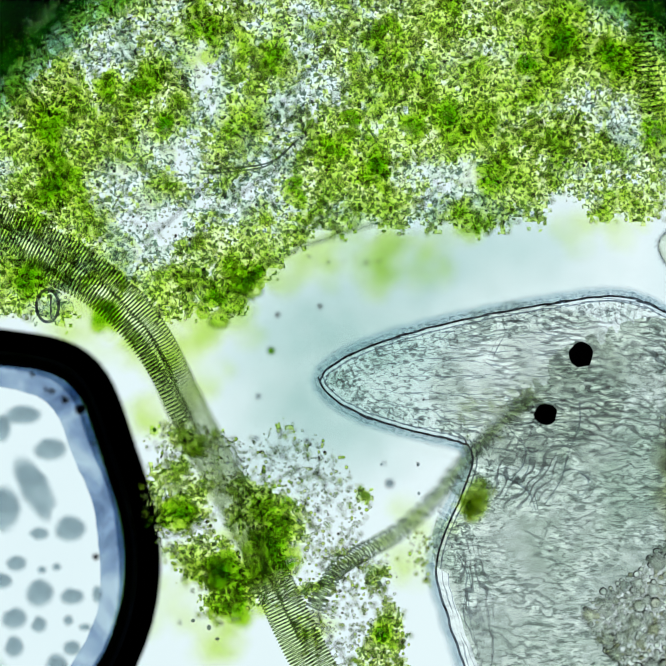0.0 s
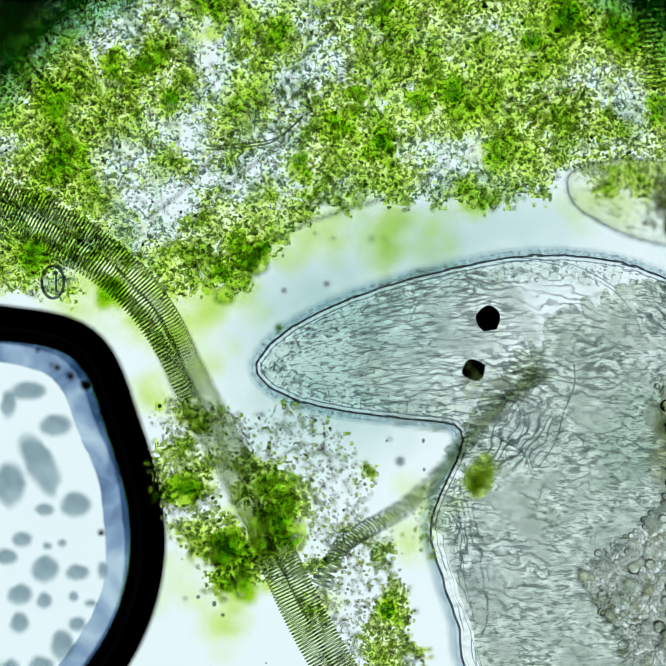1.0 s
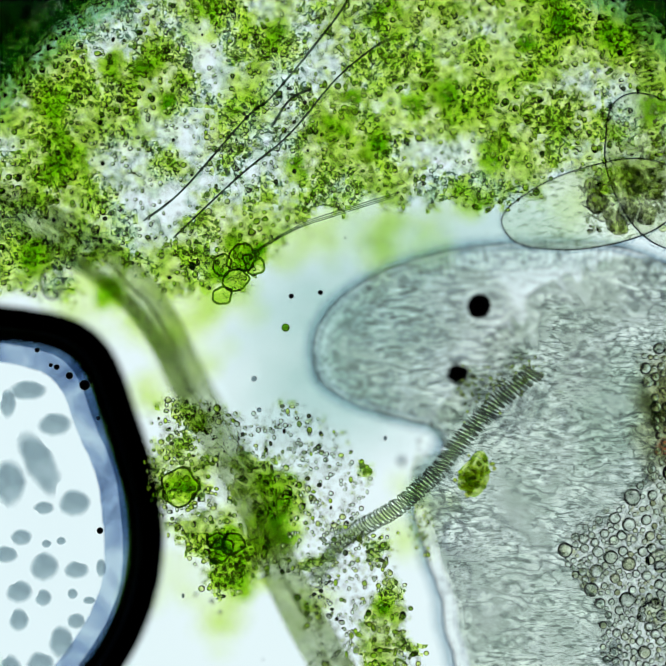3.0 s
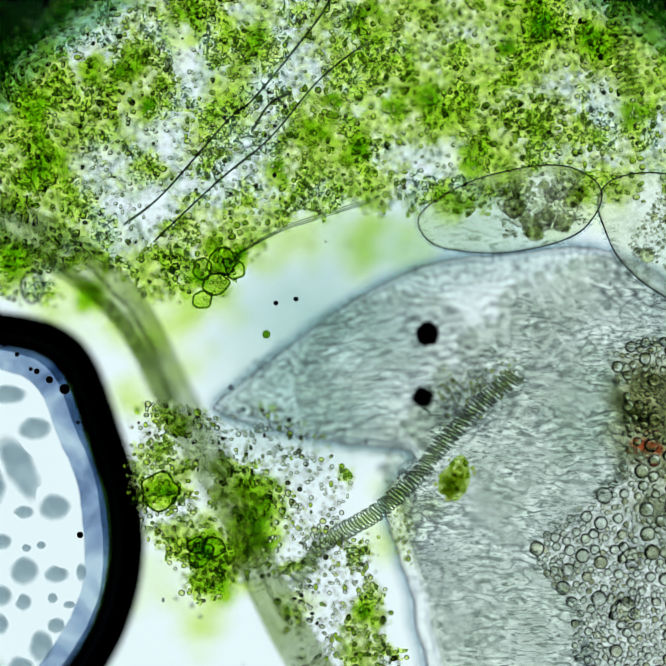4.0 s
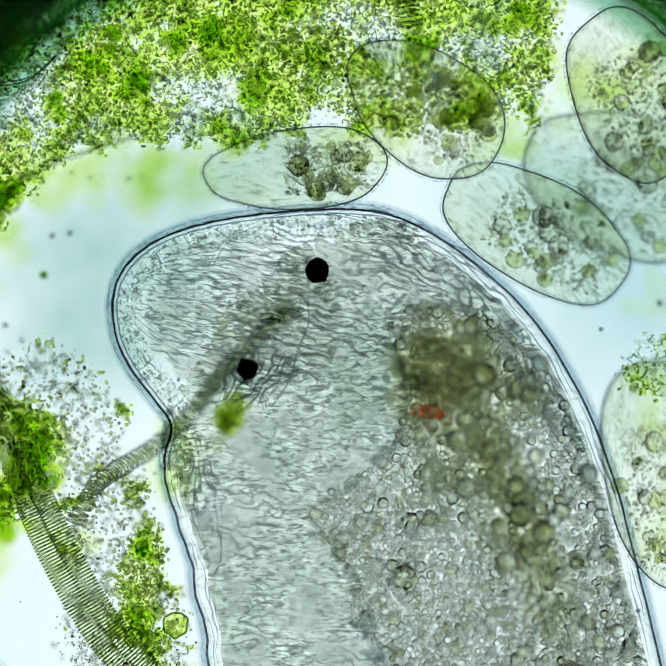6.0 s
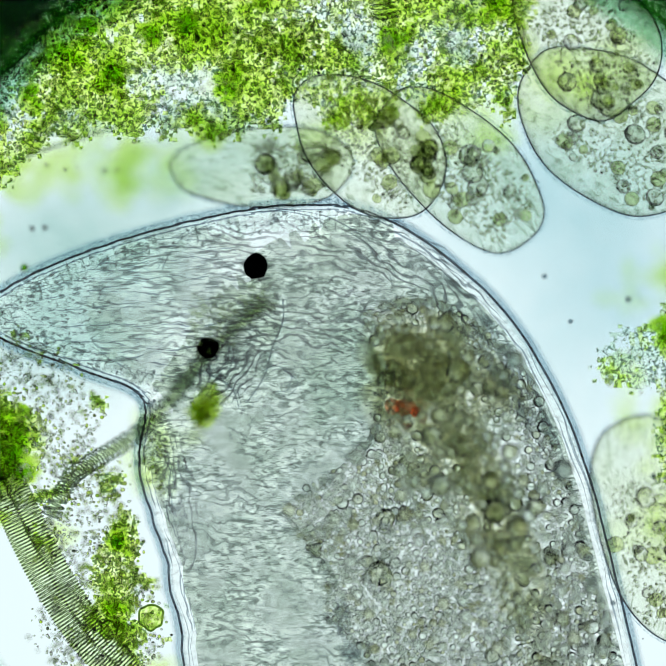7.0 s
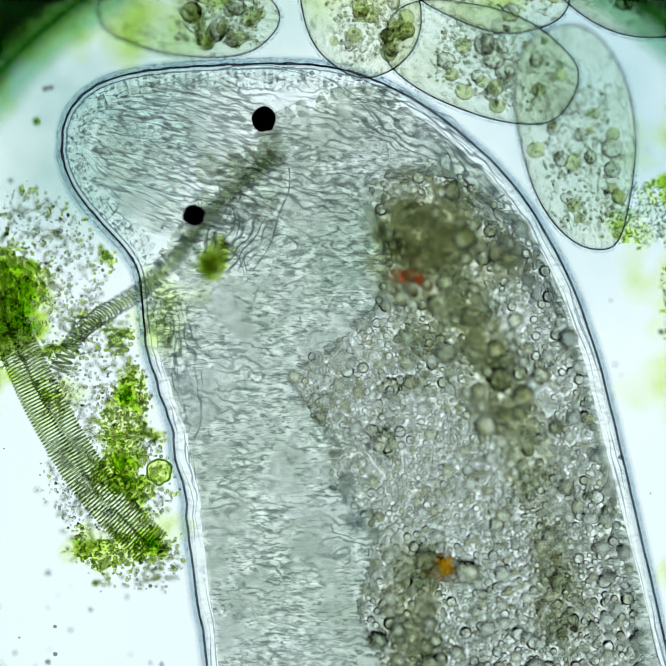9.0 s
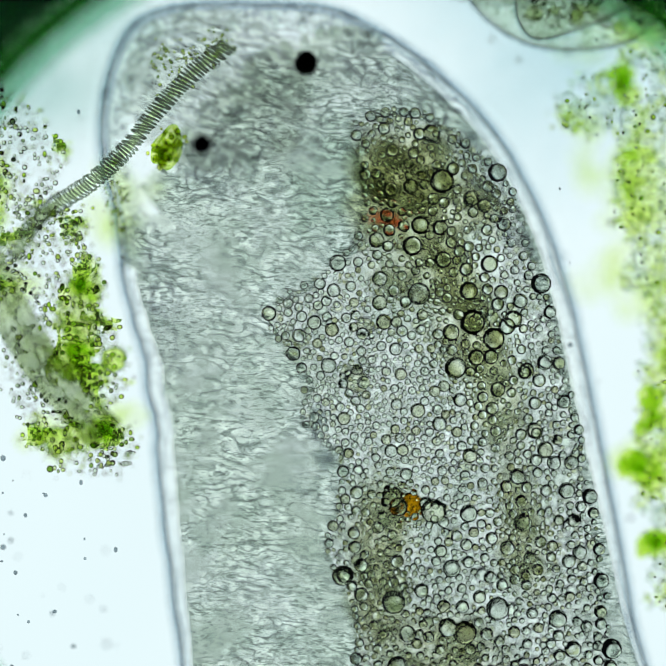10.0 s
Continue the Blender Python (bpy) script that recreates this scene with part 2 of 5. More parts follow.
PIGMENT = solid_material("eye_pigment", (0.006, 0.007, 0.012), 0.8)
GRAIN_GREEN = bead_material("chloroplast", [(0.0, (0.70, 0.84, 0.26)), (0.35, (0.88, 0.95, 0.50)), (0.75, (0.97, 0.99, 0.82)), (1.0, (0.42, 0.58, 0.16))], 1.20, 0.2, 0.93)
GRAIN_DEEP = bead_material("deep_chloroplast", [(0.0, (0.72, 0.82, 0.20)), (0.5, (0.90, 0.95, 0.40)), (1.0, (0.95, 0.97, 0.55))], 1.12, 0.4, 0.85)
GRAIN_GREY = bead_material("colourless_grain", [(0.0, (0.97, 1, 0.93)), (0.80, (0.95, 0.98, 0.92)), (0.93, (0.70, 0.76, 0.58)), (1.0, (0.16, 0.20, 0.14))], 1.20, 0.08, 0.92)
BLOB_GREEN = filter_material("algal_slime", [
    (14, ONE, 0, [(0.35, (0.945, 0.975, 0.82)), (0.5, (0.98, 0.993, 0.91)), (0.65, (0.996, 1.0, 0.98))], 3, 0.4)])
BLOB_DEEP = filter_material("dense_algae", [
    (45, ONE, 0, [(0.36, (0.63, 0.79, 0.27)), (0.48, (0.84, 0.93, 0.46)), (0.62, (0.94, 0.98, 0.68))], 2, 1.5)])
FINE = (104, (1, 1, 0), 0, [(0.42, (0.46, 0.56, 0.34)), (0.48, (0.88, 0.935, 0.74)), (0.53, (1, 1, 0.975))], 1.2, 1.0)
MAT_PALE = filter_material("colourless_film", [
    (104, (1, 1, 0), 0, [(0.40, (0.48, 0.58, 0.52)), (0.46, (0.93, 0.955, 0.92)), (0.51, (1, 1, 0.99))], 1.2, 1.0),
    (18, (1, 1, 0), 0, [(0.36, (0.90, 0.94, 0.87)), (0.58, (0.98, 0.99, 0.985))], 2, 0.3)])
MAT_MID = filter_material("pale_green_film", [FINE, (16, (1, 1, 0), 0, [(0.38, (0.92, 0.965, 0.73)), (0.55, (0.975, 0.99, 0.90))], 3, 0.4)])
MAT_FILM = filter_material("green_film", [FINE, (16, (1, 1, 0), 0, [(0.36, (0.80, 0.91, 0.42)), (0.5, (0.91, 0.965, 0.60)), (0.62, (0.97, 0.99, 0.79))], 3, 0.4)])
CELL_GREEN = bead_material("green_cell", [(0.0, (0.42, 0.66, 0.08)), (0.6, (0.58, 0.80, 0.16)), (1.0, (0.28, 0.50, 0.05))], 1.18, 0.4)
# tints that paint the uneven falloff of the backlight
FALLOFF = filter_material("backlight_falloff", [(3, (1, 1, 0), 0, [(0.35, (0.81, 0.883, 0.868)), (0.65, (0.885, 0.925, 0.912))], 2, 0)], (0.1, 1.0))
FALLOFF_BLUE = filter_material("blue_backlight_falloff", [(3, (1, 1, 0), 0, [(0.35, (0.865, 0.924, 0.934)), (0.65, (0.915, 0.95, 0.958))], 2, 0)], (0.1, 1.0))
VESSEL = filter_material("vessel_wall", [(18, ONE, 0, [(0.35, (0.85, 0.90, 0.70)), (0.65, (0.95, 0.975, 0.88))], 3, 0)])
COIL = filter_material("vessel_thickening", [(40, ONE, 0, [(0.35, (0.43, 0.48, 0.38)), (0.65, (0.64, 0.69, 0.56))], 2, 0)])
COIL_DARK = filter_material("thread_ring", [(40, ONE, 0, [(0.35, (0.50, 0.54, 0.49)), (0.65, (0.68, 0.72, 0.66))], 2, 0)])
CILIATE = filter_material("ciliate_plasm", [
    (95, (0.5, 1.2, 0), 0.0, [(0.35, (0.70, 0.74, 0.66)), (0.43, (0.95, 0.965, 0.93)), (0.50, (0.99, 0.995, 0.975))], 2, 0.9),
    (14, (1, 1, 0), 0, [(0.36, (0.95, 0.96, 0.92)), (0.6, (0.99, 0.993, 0.98))], 3, 0.5),
    (5, (1, 1, 0), 0, [(0.35, (0.95, 0.955, 0.91)), (0.65, (0.995, 0.995, 0.98))], 2, 0)], haze=0.25)
FOOD = bead_material("food_ball", [(0.0, (0.93, 0.955, 0.78)), (0.5, (0.97, 0.98, 0.91)), (1.0, (0.90, 0.935, 0.70))], 1.10, 0.45, 0.85)
GRANULE = bead_material("granule", [(0.0, (0.97, 0.98, 0.93)), (0.8, (0.93, 0.95, 0.86)), (1.0, (0.72, 0.77, 0.60))], 1.17, 0.15, 0.95)
DROP = filter_material("condensed_drop", [(12, (1, 1, 0), 0, [(0.3, (0.50, 0.57, 0.60)), (0.7, (0.66, 0.72, 0.74))], 2, 0)], (0.55, 1.0))
# bubble tints: the rim's optical fringe and its refraction gradient are in these colours
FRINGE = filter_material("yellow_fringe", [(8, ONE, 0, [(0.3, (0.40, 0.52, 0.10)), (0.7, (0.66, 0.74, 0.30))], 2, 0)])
FILM_BLUE = filter_material("shaded_bubble_film", [(6, (1, 1, 0), 0, [(0.35, (0.34, 0.42, 0.56)), (0.5, (0.52, 0.60, 0.72)), (0.65, (0.74, 0.80, 0.86))], 3, 0.5)])
FILM_SHADE = filter_material("bubble_edge_shade", [(6, (1, 1, 0), 0, [(0.35, (0.36, 0.46, 0.56)), (0.65, (0.56, 0.66, 0.74))], 3, 0.5)])
DARK_GREEN = filter_material("cell_wall_green", [(30, ONE, 0, [(0.3, (0.30, 0.42, 0.14)), (0.7, (0.48, 0.60, 0.24))], 2, 0)])
SPECK = filter_material("pale_speck", [(60, ONE, 0, [(0.3, (0.42, 0.46, 0.48)), (0.7, (0.62, 0.66, 0.68))], 2, 0)])
DARK_DOT = solid_material("dark_particle", (0.02, 0.03, 0.05), 0.7)
m, nodes, links = blank("air")
AIR = m
g = nodes.new("ShaderNodeBsdfRefraction")
g.inputs["IOR"].default_value = 0.75
g.inputs["Roughness"].default_value = 0.0
g.inputs["Color"].default_value = (0.99, 0.995, 1, 1)
o = nodes.new("ShaderNodeOutputMaterial")
links.new(g.outputs[0], o.inputs["Surface"])


# ---- mesh helpers ----
def mesh_of(name, verts, faces, material, smooth=True):
    me = bpy.data.meshes.new(name)
    me.from_pydata([tuple(v) for v in verts], [], faces)
    me.materials.append(material)
    if smooth:
        me.polygons.foreach_set("use_smooth", [True] * len(me.polygons))
    me.update()
    return me


def part(name, me, parent=None, label="", where=None):
    ob = new(name, me)
    if parent is not None:
        ob.parent = parent
    if where is not None:
        ob.matrix_basis = where
    if label:
        ob["label"] = label
    return ob


def curve(points, n, closed=False):
    """Catmull-Rom through a few control points."""
    p = [Vector(q) for q in points]
    k = len(p)
    out = []
    spans = k if closed else k - 1
    for i in range(spans):
        a, b, c, d = (p[(i - 1) % k], p[i], p[(i + 1) % k], p[(i + 2) % k]) if closed else (p[max(i - 1, 0)], p[i], p[i + 1], p[min(i + 2, k - 1)])
        for j in range(n):
            s = j / n
            out.append(0.5 * ((2 * b) + (c - a) * s + (2 * a - 5 * b + 4 * c - d) * s * s + (3 * b - a - 3 * c + d) * s ** 3))
    if not closed:
        out.append(p[-1].copy())
    return out


def lens(name, outline, top, bottom, material, centre=None, rings=7, flat=2.0):
    """A closed cushion over an outline in the plane z = 0; it is top and bottom thick in its middle."""
    n = len(outline)
    c = centre or sum(outline, Vector((0, 0, 0))) / n
    verts, faces = [], []
    levels = [(1.0, 0.0)]
    for i in range(1, rings):
        a = i / rings * math.pi / 2
        levels.append((math.cos(a), math.sin(a)))
    for side, h in ((1, top), (-1, bottom)):
        base = len(verts)
        used = levels if side == 1 else levels[1:]
        for s, z in used:
            for p in outline:
                q = c + (p - c) * s
                verts.append((q.x, q.y, side * h * z ** (2 / flat)))
        verts.append((c.x, c.y, side * h))
        tip = len(verts) - 1
        rows = [list(range(base + r * n, base + r * n + n)) for r in range(len(used))]
        if side == -1:
            rows.insert(0, list(range(n)))
        for r0, r1 in zip(rows, rows[1:]):
            for i in range(n):
                f = (r0[i], r0[(i + 1) % n], r1[(i + 1) % n], r1[i])
                faces.append(f if side == 1 else f[::-1])
        for i in range(n):
            f = (rows[-1][i], rows[-1][(i + 1) % n], tip)
            faces.append(f if side == 1 else f[::-1])
    return mesh_of(name, verts, faces, material)


def plate(name, outline, hole, z, thick, material):
    """A thin flat layer within an outline, with a hole."""
    bm = bmesh.new()
    for line in (outline, hole):
        vs = [bm.verts.new((p.x, p.y, z + thick / 2)) for p in line]
        for a, b in zip(vs, vs[1:] + vs[:1]):
            bm.edges.new((a, b))
    bmesh.ops.triangle_fill(bm, use_beauty=True, use_dissolve=False, edges=bm.edges[:])
    bmesh.ops.recalc_face_normals(bm, faces=bm.faces[:])
    bmesh.ops.solidify(bm, geom=bm.faces[:], thickness=thick)
    me = bpy.data.meshes.new(name)
    bm.to_mesh(me)
    bm.free()
    me.materials.append(material)
    return me


def tube(name, points, radius, material, closed=False, sides=8, flatten=1.0):
    verts, faces = [], []
    k = len(points)
    for i, p in enumerate(points):
        a = points[(i - 1) % k] if closed or i else p
        b = points[(i + 1) % k] if closed or i < k - 1 else p
        d = (b - a).normalized()
        u = Vector((-d.y, d.x, 0))
        u = u.normalized() if u.length > 1e-6 else Vector((1, 0, 0))
        w = d.cross(u)
        r = radius(i / max(k - 1, 1)) if callable(radius) else radius
        for j in range(sides):
            a = 2 * math.pi * j / sides
            verts.append(p + u * (r * math.cos(a)) + w * (r * flatten * math.sin(a)))
    for i in range(k if closed else k - 1):
        for j in range(sides):
            i2, j2 = (i + 1) % k, (j + 1) % sides
            faces.append((i * sides + j, i * sides + j2, i2 * sides + j2, i2 * sides + j))
    if not closed:
        faces.append(tuple(range(sides))[::-1])
        faces.append(tuple((k - 1) * sides + j for j in range(sides)))
    return mesh_of(name, verts, faces, material)


def ico(level):
    bm = bmesh.new()
    bmesh.ops.create_icosphere(bm, subdivisions=level, radius=1.0)
    v = np.array([q.co[:] for q in bm.verts])
    f = np.array([[q.index for q in face.verts] for face in bm.faces])
    bm.free()
    return v, f


ICO1, ICO2, ICO3 = ico(1), ico(2), ico(3)


def beads(name, centres, sizes, material, shape=ICO1, squash=0.8, rng=None, lumps=0.0):
    """Many small beads in one mesh. sizes: radius of each."""
    v, f = shape
    c, s = np.array(centres), np.array(sizes)
    k = len(c)
    st = np.ones((k, 1, 3))
    if rng is not None:
        st = 1 + (rng.random((k, 1, 3)) - 0.5) * 0.6
    st[:, :, 2] *= squash
    unit = v[None] * st
    if lumps:
        ph = rng.random((k, 1, 3)) * 6.28
        unit = unit * (1 + lumps * np.sin(unit[:, :, [1, 2, 0]] * 4.3 + ph) * np.cos(unit[:, :, [0, 1, 2]] * 3.1 + ph[:, :, ::-1])
                       + 0.6 * lumps * np.sin(unit[:, :, [1, 0, 2]] * 9.0 + ph))
    allv = (c[:, None, :] + unit * s[:, None, None]).reshape(-1, 3)
    allf = (f[None] + (np.arange(k) * len(v))[:, None, None]).reshape(-1, 3)
    me = bpy.data.meshes.new(name)
    me.vertices.add(len(allv))
    me.vertices.foreach_set("co", allv.ravel())
    me.loops.add(allf.size)
    me.loops.foreach_set("vertex_index", allf.ravel().astype(np.int32))
    me.polygons.add(len(allf))
    me.polygons.foreach_set("loop_start", np.arange(len(allf), dtype=np.int32) * 3)
    me.polygons.foreach_set("use_smooth", np.ones(len(allf), dtype=bool))
    me.materials.append(material)
    me.update(calc_edges=True)
    return me


def ball(name, material, shape=ICO3):
    v, f = shape
    return mesh_of(name, v.tolist(), f.tolist(), material)


def ellipse(a, b, n=56, egg=0.0, wobble=0.0, seed=0, blunt=1.0):
    pts = []
    for i in range(n):
        t = 2 * math.pi * i / n
        k = 1 + wobble * noise.noise(Vector((math.cos(t) * 1.3, math.sin(t) * 1.3, seed * 3.7)))
        cx, sy = math.cos(t), math.sin(t)
        cx, sy = math.copysign(abs(cx) ** blunt, cx), math.copysign(abs(sy) ** blunt, sy)
        pts.append(Vector((a * cx * k, b * sy * k * (1 + egg * math.cos(t)), 0)))
    return pts


def inside(x, y, poly):
    hit, j = False, len(poly) - 1
    for i in range(len(poly)):
        xi, yi, xj, yj = poly[i].x, poly[i].y, poly[j].x, poly[j].y
        if (yi > y) != (yj > y) and x < (xj - xi) * (y - yi) / (yj - yi) + xi:
            hit = not hit
        j = i
    return hit


rng = np.random.default_rng(7)

# ---- the slide, the lamp and the field stop ----
def disc(name, r, z0, z1, material, n=96, hole=0.0):
    verts, faces = [], []
    radii = [(r, z0), (r, z1)] + ([(hole, z1), (hole, z0)] if hole else [])
    for q, z in radii:
        verts += [(q * math.cos(2 * math.pi * i / n), q * math.sin(2 * math.pi * i / n), z) for i in range(n)]
    k = len(radii)
    if hole:
        for a in range(k):
            b = (a + 1) % k
            faces += [(a * n + i, a * n + (i + 1) % n, b * n + (i + 1) % n, b * n + i) for i in range(n)]
    else:
        faces += [(i, (i + 1) % n, n + (i + 1) % n, n + i) for i in range(n)]
        faces += [tuple(range(n))[::-1], tuple(range(n, 2 * n))]
    return mesh_of(name, verts, faces, material, smooth=False)


lamp = new("condenser_lamp", disc("condenser_lamp", 4.0, -0.1, 0.1, LAMP))
lamp.location = (0.37, -0.42, -12.1)
tagged(lamp, "bluish white lamp glowing far under the slide", "lamp")

bm = bmesh.new()
bmesh.ops.create_cube(bm, size=1.0)
bmesh.ops.scale(bm, vec=(9.0, 9.0, 0.12), verts=bm.verts)
bmesh.ops.bevel(bm, geom=bm.edges[:], offset=0.02, segments=2, affect="EDGES")
me = bpy.data.meshes.new("glass_slide")
bm.to_mesh(me)
bm.free()
me.materials.append(SLIDE)
slide = new("ground", me)
slide.location = (0.4, -0.5, -0.42)
tagged(slide, "clear glass microscope slide under the water", "slide", kind="structure")

stop = new("field_stop", None)
tagged(stop, "black field stop ring with a green fringe at the eyepiece", "ring")
# stepped rings stand in for the blurred falloff at the stop's edge
part("ring", disc("ring", 3.0, 0.0, 0.02, BLACK, hole=1.12), stop, "near-black ring, green vignette light in its tint")
part("fringe", disc("fringe", 1.118, 0.004, 0.010, RIM_GREEN, hole=1.065), stop, "green inner edge that paints the soft vignette")
part("fringe", disc("fringe", 1.063, 0.004, 0.010, RIM_PALE, hole=1.02), stop, "pale green inner edge that paints the soft vignette")
STOP_ROWS = [(t, pose(-dx * MM + 0.06, dy * MM - 0.14, 0.40 + f)) for t, dx, dy, f in DRIFT]


# ---- air bubble ----
def bubble():
    root = new("air_bubble", None)
    root.location = at(-198, 1327, 0)
    tagged(root, "large round air bubble with a thick black rim", "bubble")
    n = 120

    def reach(t):
        k = math.exp(-((t - 0.88) / 0.28) ** 2)
        return 0.573 + 0.066 * k

    outline = [Vector((math.cos(2 * math.pi * i / n), math.sin(2 * math.pi * i / n), 0)) * reach(2 * math.pi * i / n) for i in range(n)]
    w, h = 0.10, 0.20
    verts, faces, rows = [], [], []
    steps = [i / 24 * math.pi for i in range(25)]
    for a in steps:
        row = []
        for p in outline:
            r = p.length
            rr = r - w + w * math.sin(a)
            row.append(len(verts))
            verts.append((*(p.normalized() * rr).xy, h * math.cos(a) - 0.1))
        rows.append(row)
    for r0, r1 in zip(rows, rows[1:]):
        faces += [(r0[i], r1[i], r1[(i + 1) % n], r0[(i + 1) % n]) for i in range(n)]
    for row, z, flip in ((rows[0], h - 0.1, False), (rows[-1], -h - 0.1, True)):
        verts.append((0, 0, z))
        c = len(verts) - 1
        for i in range(n):
            f = (c, row[i], row[(i + 1) % n])
            faces.append(f[::-1] if flip else f)
    part("bubble_wall", mesh_of("bubble_wall", verts, faces, AIR), root)
    # wet margin; the shade gradient towards the rim is painted by the two rings
    for out, deep, material, label, z in ((0.052, 0.765, FILM_BLUE, "blue-grey wet margin with edge shade in its colour", 0.06), (0.045, 0.845, FILM_SHADE, "dark blue refraction shade of the rim, as a tinted ring", 0.072)):
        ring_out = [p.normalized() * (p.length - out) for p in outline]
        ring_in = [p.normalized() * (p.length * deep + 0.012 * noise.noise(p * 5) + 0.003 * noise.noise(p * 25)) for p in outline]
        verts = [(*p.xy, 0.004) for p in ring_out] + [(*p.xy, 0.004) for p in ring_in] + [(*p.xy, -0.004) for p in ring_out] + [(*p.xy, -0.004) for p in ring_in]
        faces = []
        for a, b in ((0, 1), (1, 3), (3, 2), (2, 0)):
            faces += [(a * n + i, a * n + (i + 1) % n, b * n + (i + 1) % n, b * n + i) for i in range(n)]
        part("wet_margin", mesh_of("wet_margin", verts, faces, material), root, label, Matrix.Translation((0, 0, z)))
    part("colour_fringe", tube("colour_fringe", [p.normalized() * (p.length - 0.066) for p in outline], 0.009, FRINGE, True, 6), root, "yellow-green optical colour fringe, as a tinted tube", Matrix.Translation((0, 0, 0.075)))
    drops = [(105, 1395, 36, 33), (40, 1452, 30, 28), (175, 1398, 28, 24), (45, 1320, 24, 22), (100, 1465, 18, 18), (40, 1520, 24, 26), (165, 1455, 13, 12), (10, 1365, 26, 22),
             (125, 1055, 32, 28), (20, 1200, 32, 48), (85, 1140, 30, 72), (170, 1245, 32, 26), (100, 1250, 20, 14), (60, 980, 40, 22), (140, 1330, 10, 9), (105, 1338, 11, 11),
             (175, 1520, 22, 20), (205, 1470, 16, 10), (232, 1395, 12, 22), (15, 1010, 16, 26), (140, 1570, 26, 44), (-60, 1300, 34, 30), (-70, 1420, 30, 36), (-50, 1120, 34, 52),
             (-110, 1220, 40, 32), (-130, 1360, 30, 30), (90, 1620, 34, 30), (20, 1640, 28, 40)]
    for i, (x, y, a, b) in enumerate(drops):
        grow = 1.3 if y < 1300 else 1.1
        o = ellipse(a * grow * MM, b * grow * MM, 22, wobble=0.4, seed=i)
        turn = 0.5 if b > 60 else 0.0
        part("droplet", lens("droplet", o, 0.016, 0.004, DROP, rings=4), root, "", Matrix.Translation(at(x, y, 0.10) - root.location) @ Matrix.Rotation(turn, 4, "Z"))
    dots = [(160, 940, 9), (196, 962, 13), (130, 920, 7), (228, 1040, 5), (84, 880, 6), (232, 1305, 8), (116, 915, 5)]
    for x, y, r in dots:
        ob = part("speck", DOT_MESH, root, "dark speck", Matrix.Translation(at(x, y, 0.11) - root.location) @ Matrix.Scale(r * MM, 4))
    return root


DOT_MESH = ball("speck", DARK_DOT, ICO2)
bubble()


# ---- flatworm ----
TRUNK = [(950, 1200), (1020, 1095), (1110, 950), (1220, 840), (1375, 770), (1505, 762), (1655, 850), (1805, 990), (1925, 1180), (2005, 1390), (2060, 1600), (2120, 1850), (2180, 2120), (2240, 2500),
         (1800, 2720), (1200, 2600), (1130, 2350), (1085, 2080), (1045, 1810), (1013, 1600), (975, 1480), (937, 1340)]
GUT = [(1465, 993), (1588, 952), (1669, 968), (1755, 1030), (1855, 1135), (1900, 1250), (1950, 1390), (1995, 1535), (2035, 1690), (2080, 1900), (2110, 2050), (2140, 2450), (1900, 2600), (1560, 2500), (1530, 2210),
       (1495, 2105), (1445, 1995), (1470, 1890), (1474, 1785), (1382, 1707), (1386, 1590), (1318, 1510), (1285, 1430), (1395, 1362), (1495, 1255), (1505, 1090)]
# seconds, shift of the trunk (mm)
WORM_PIVOT = (1400, 2200)
TRUNK_SHIFT = [(0.0, 85, -8), (0.5, 72, -24), (1.0, 60, -42), (1.5, 52, -62), (2.0, 45, -88), (2.5, 38, -92), (4.0, 12, -112), (4.5, -3, -112), (5.0, -5, -92), (5.5, 5, -55), (6.0, 12, -42),
               (7.5, 8, -32), (8.0, 2, -34), (8.5, -6, -34), (9.0, 0, 0), (9.5, 18, 72), (10.0, 28, 116)]
# seconds, turn of the whole worm about the pivot (degrees)
TRUNK_TURN = [(0.0, 0.0), (8.5, 0.0), (9.0, -0.3), (9.5, -1.3), (10.0, -2.2)]
# seconds, eye, other eye, front of the head (mm on the plan), upper edge of the neck
HEAD = [(0.0, 1369, 835, 1286, 975, 750, 895, 695), (0.5, 1270, 816, 1219, 948, 660, 938, 684), (1.0, 1138, 806, 1104, 927, 588, 926, 656), (1.5, 1082, 796, 1055, 917, 510, 899, 639),
        (2.0, 1094, 765, 1081, 909, 412, 832, 637), (2.5, 1218, 749, 1108, 933, 786, 826, 602), (2.7, 1180, 760, 1095, 935, 760, 850, 612), (3.8, 1070, 815, 1050, 968, 600, 985, 645),
        (4.0, 1053, 832, 1042, 983, 537, 1005, 650), (4.5, 1115, 809, 1031, 997, 700, 830, 650), (5.0, 1195, 797, 1060, 1007, 765, 850, 638), (5.5, 1285, 827, 1108, 1046, 843, 862, 680),
        (6.0, 1314, 837, 1148, 1068, 831, 895, 692), (7.5, 1145, 846, 1086, 1024, 430, 985, 704), (8.0, 1084, 851, 1056, 1032, 385, 955, 706), (8.5, 1118, 833, 1015, 1041, 587, 850, 690),
        (9.0, 1227, 840, 1060, 1065, 753, 855, 708), (9.5, 1376, 900, 1165, 1123, 910, 945, 745), (10.0, 1439, 964, 1188, 1153, 983, 950, 828)]
# half length, half width, how far its front stays behind the tip of the stretched head and of the drawn-in head (mm)
SEGMENTS = [(110, 62, 0, 60), (150, 105, 45, 40), (190, 140, 110, 22), (220, 172, 190, 6), (235, 198, 280, 0)]


# how pointed the head is at those times
SHARP = {3.8: 0.9, 4.0: 1.0}
# how straight its underside runs at those times
LEVEL = {7.5: 0.5, 8.0: 1.0}
STRIPS = 84
WALL_FROM, WALL_TO = 42, 169
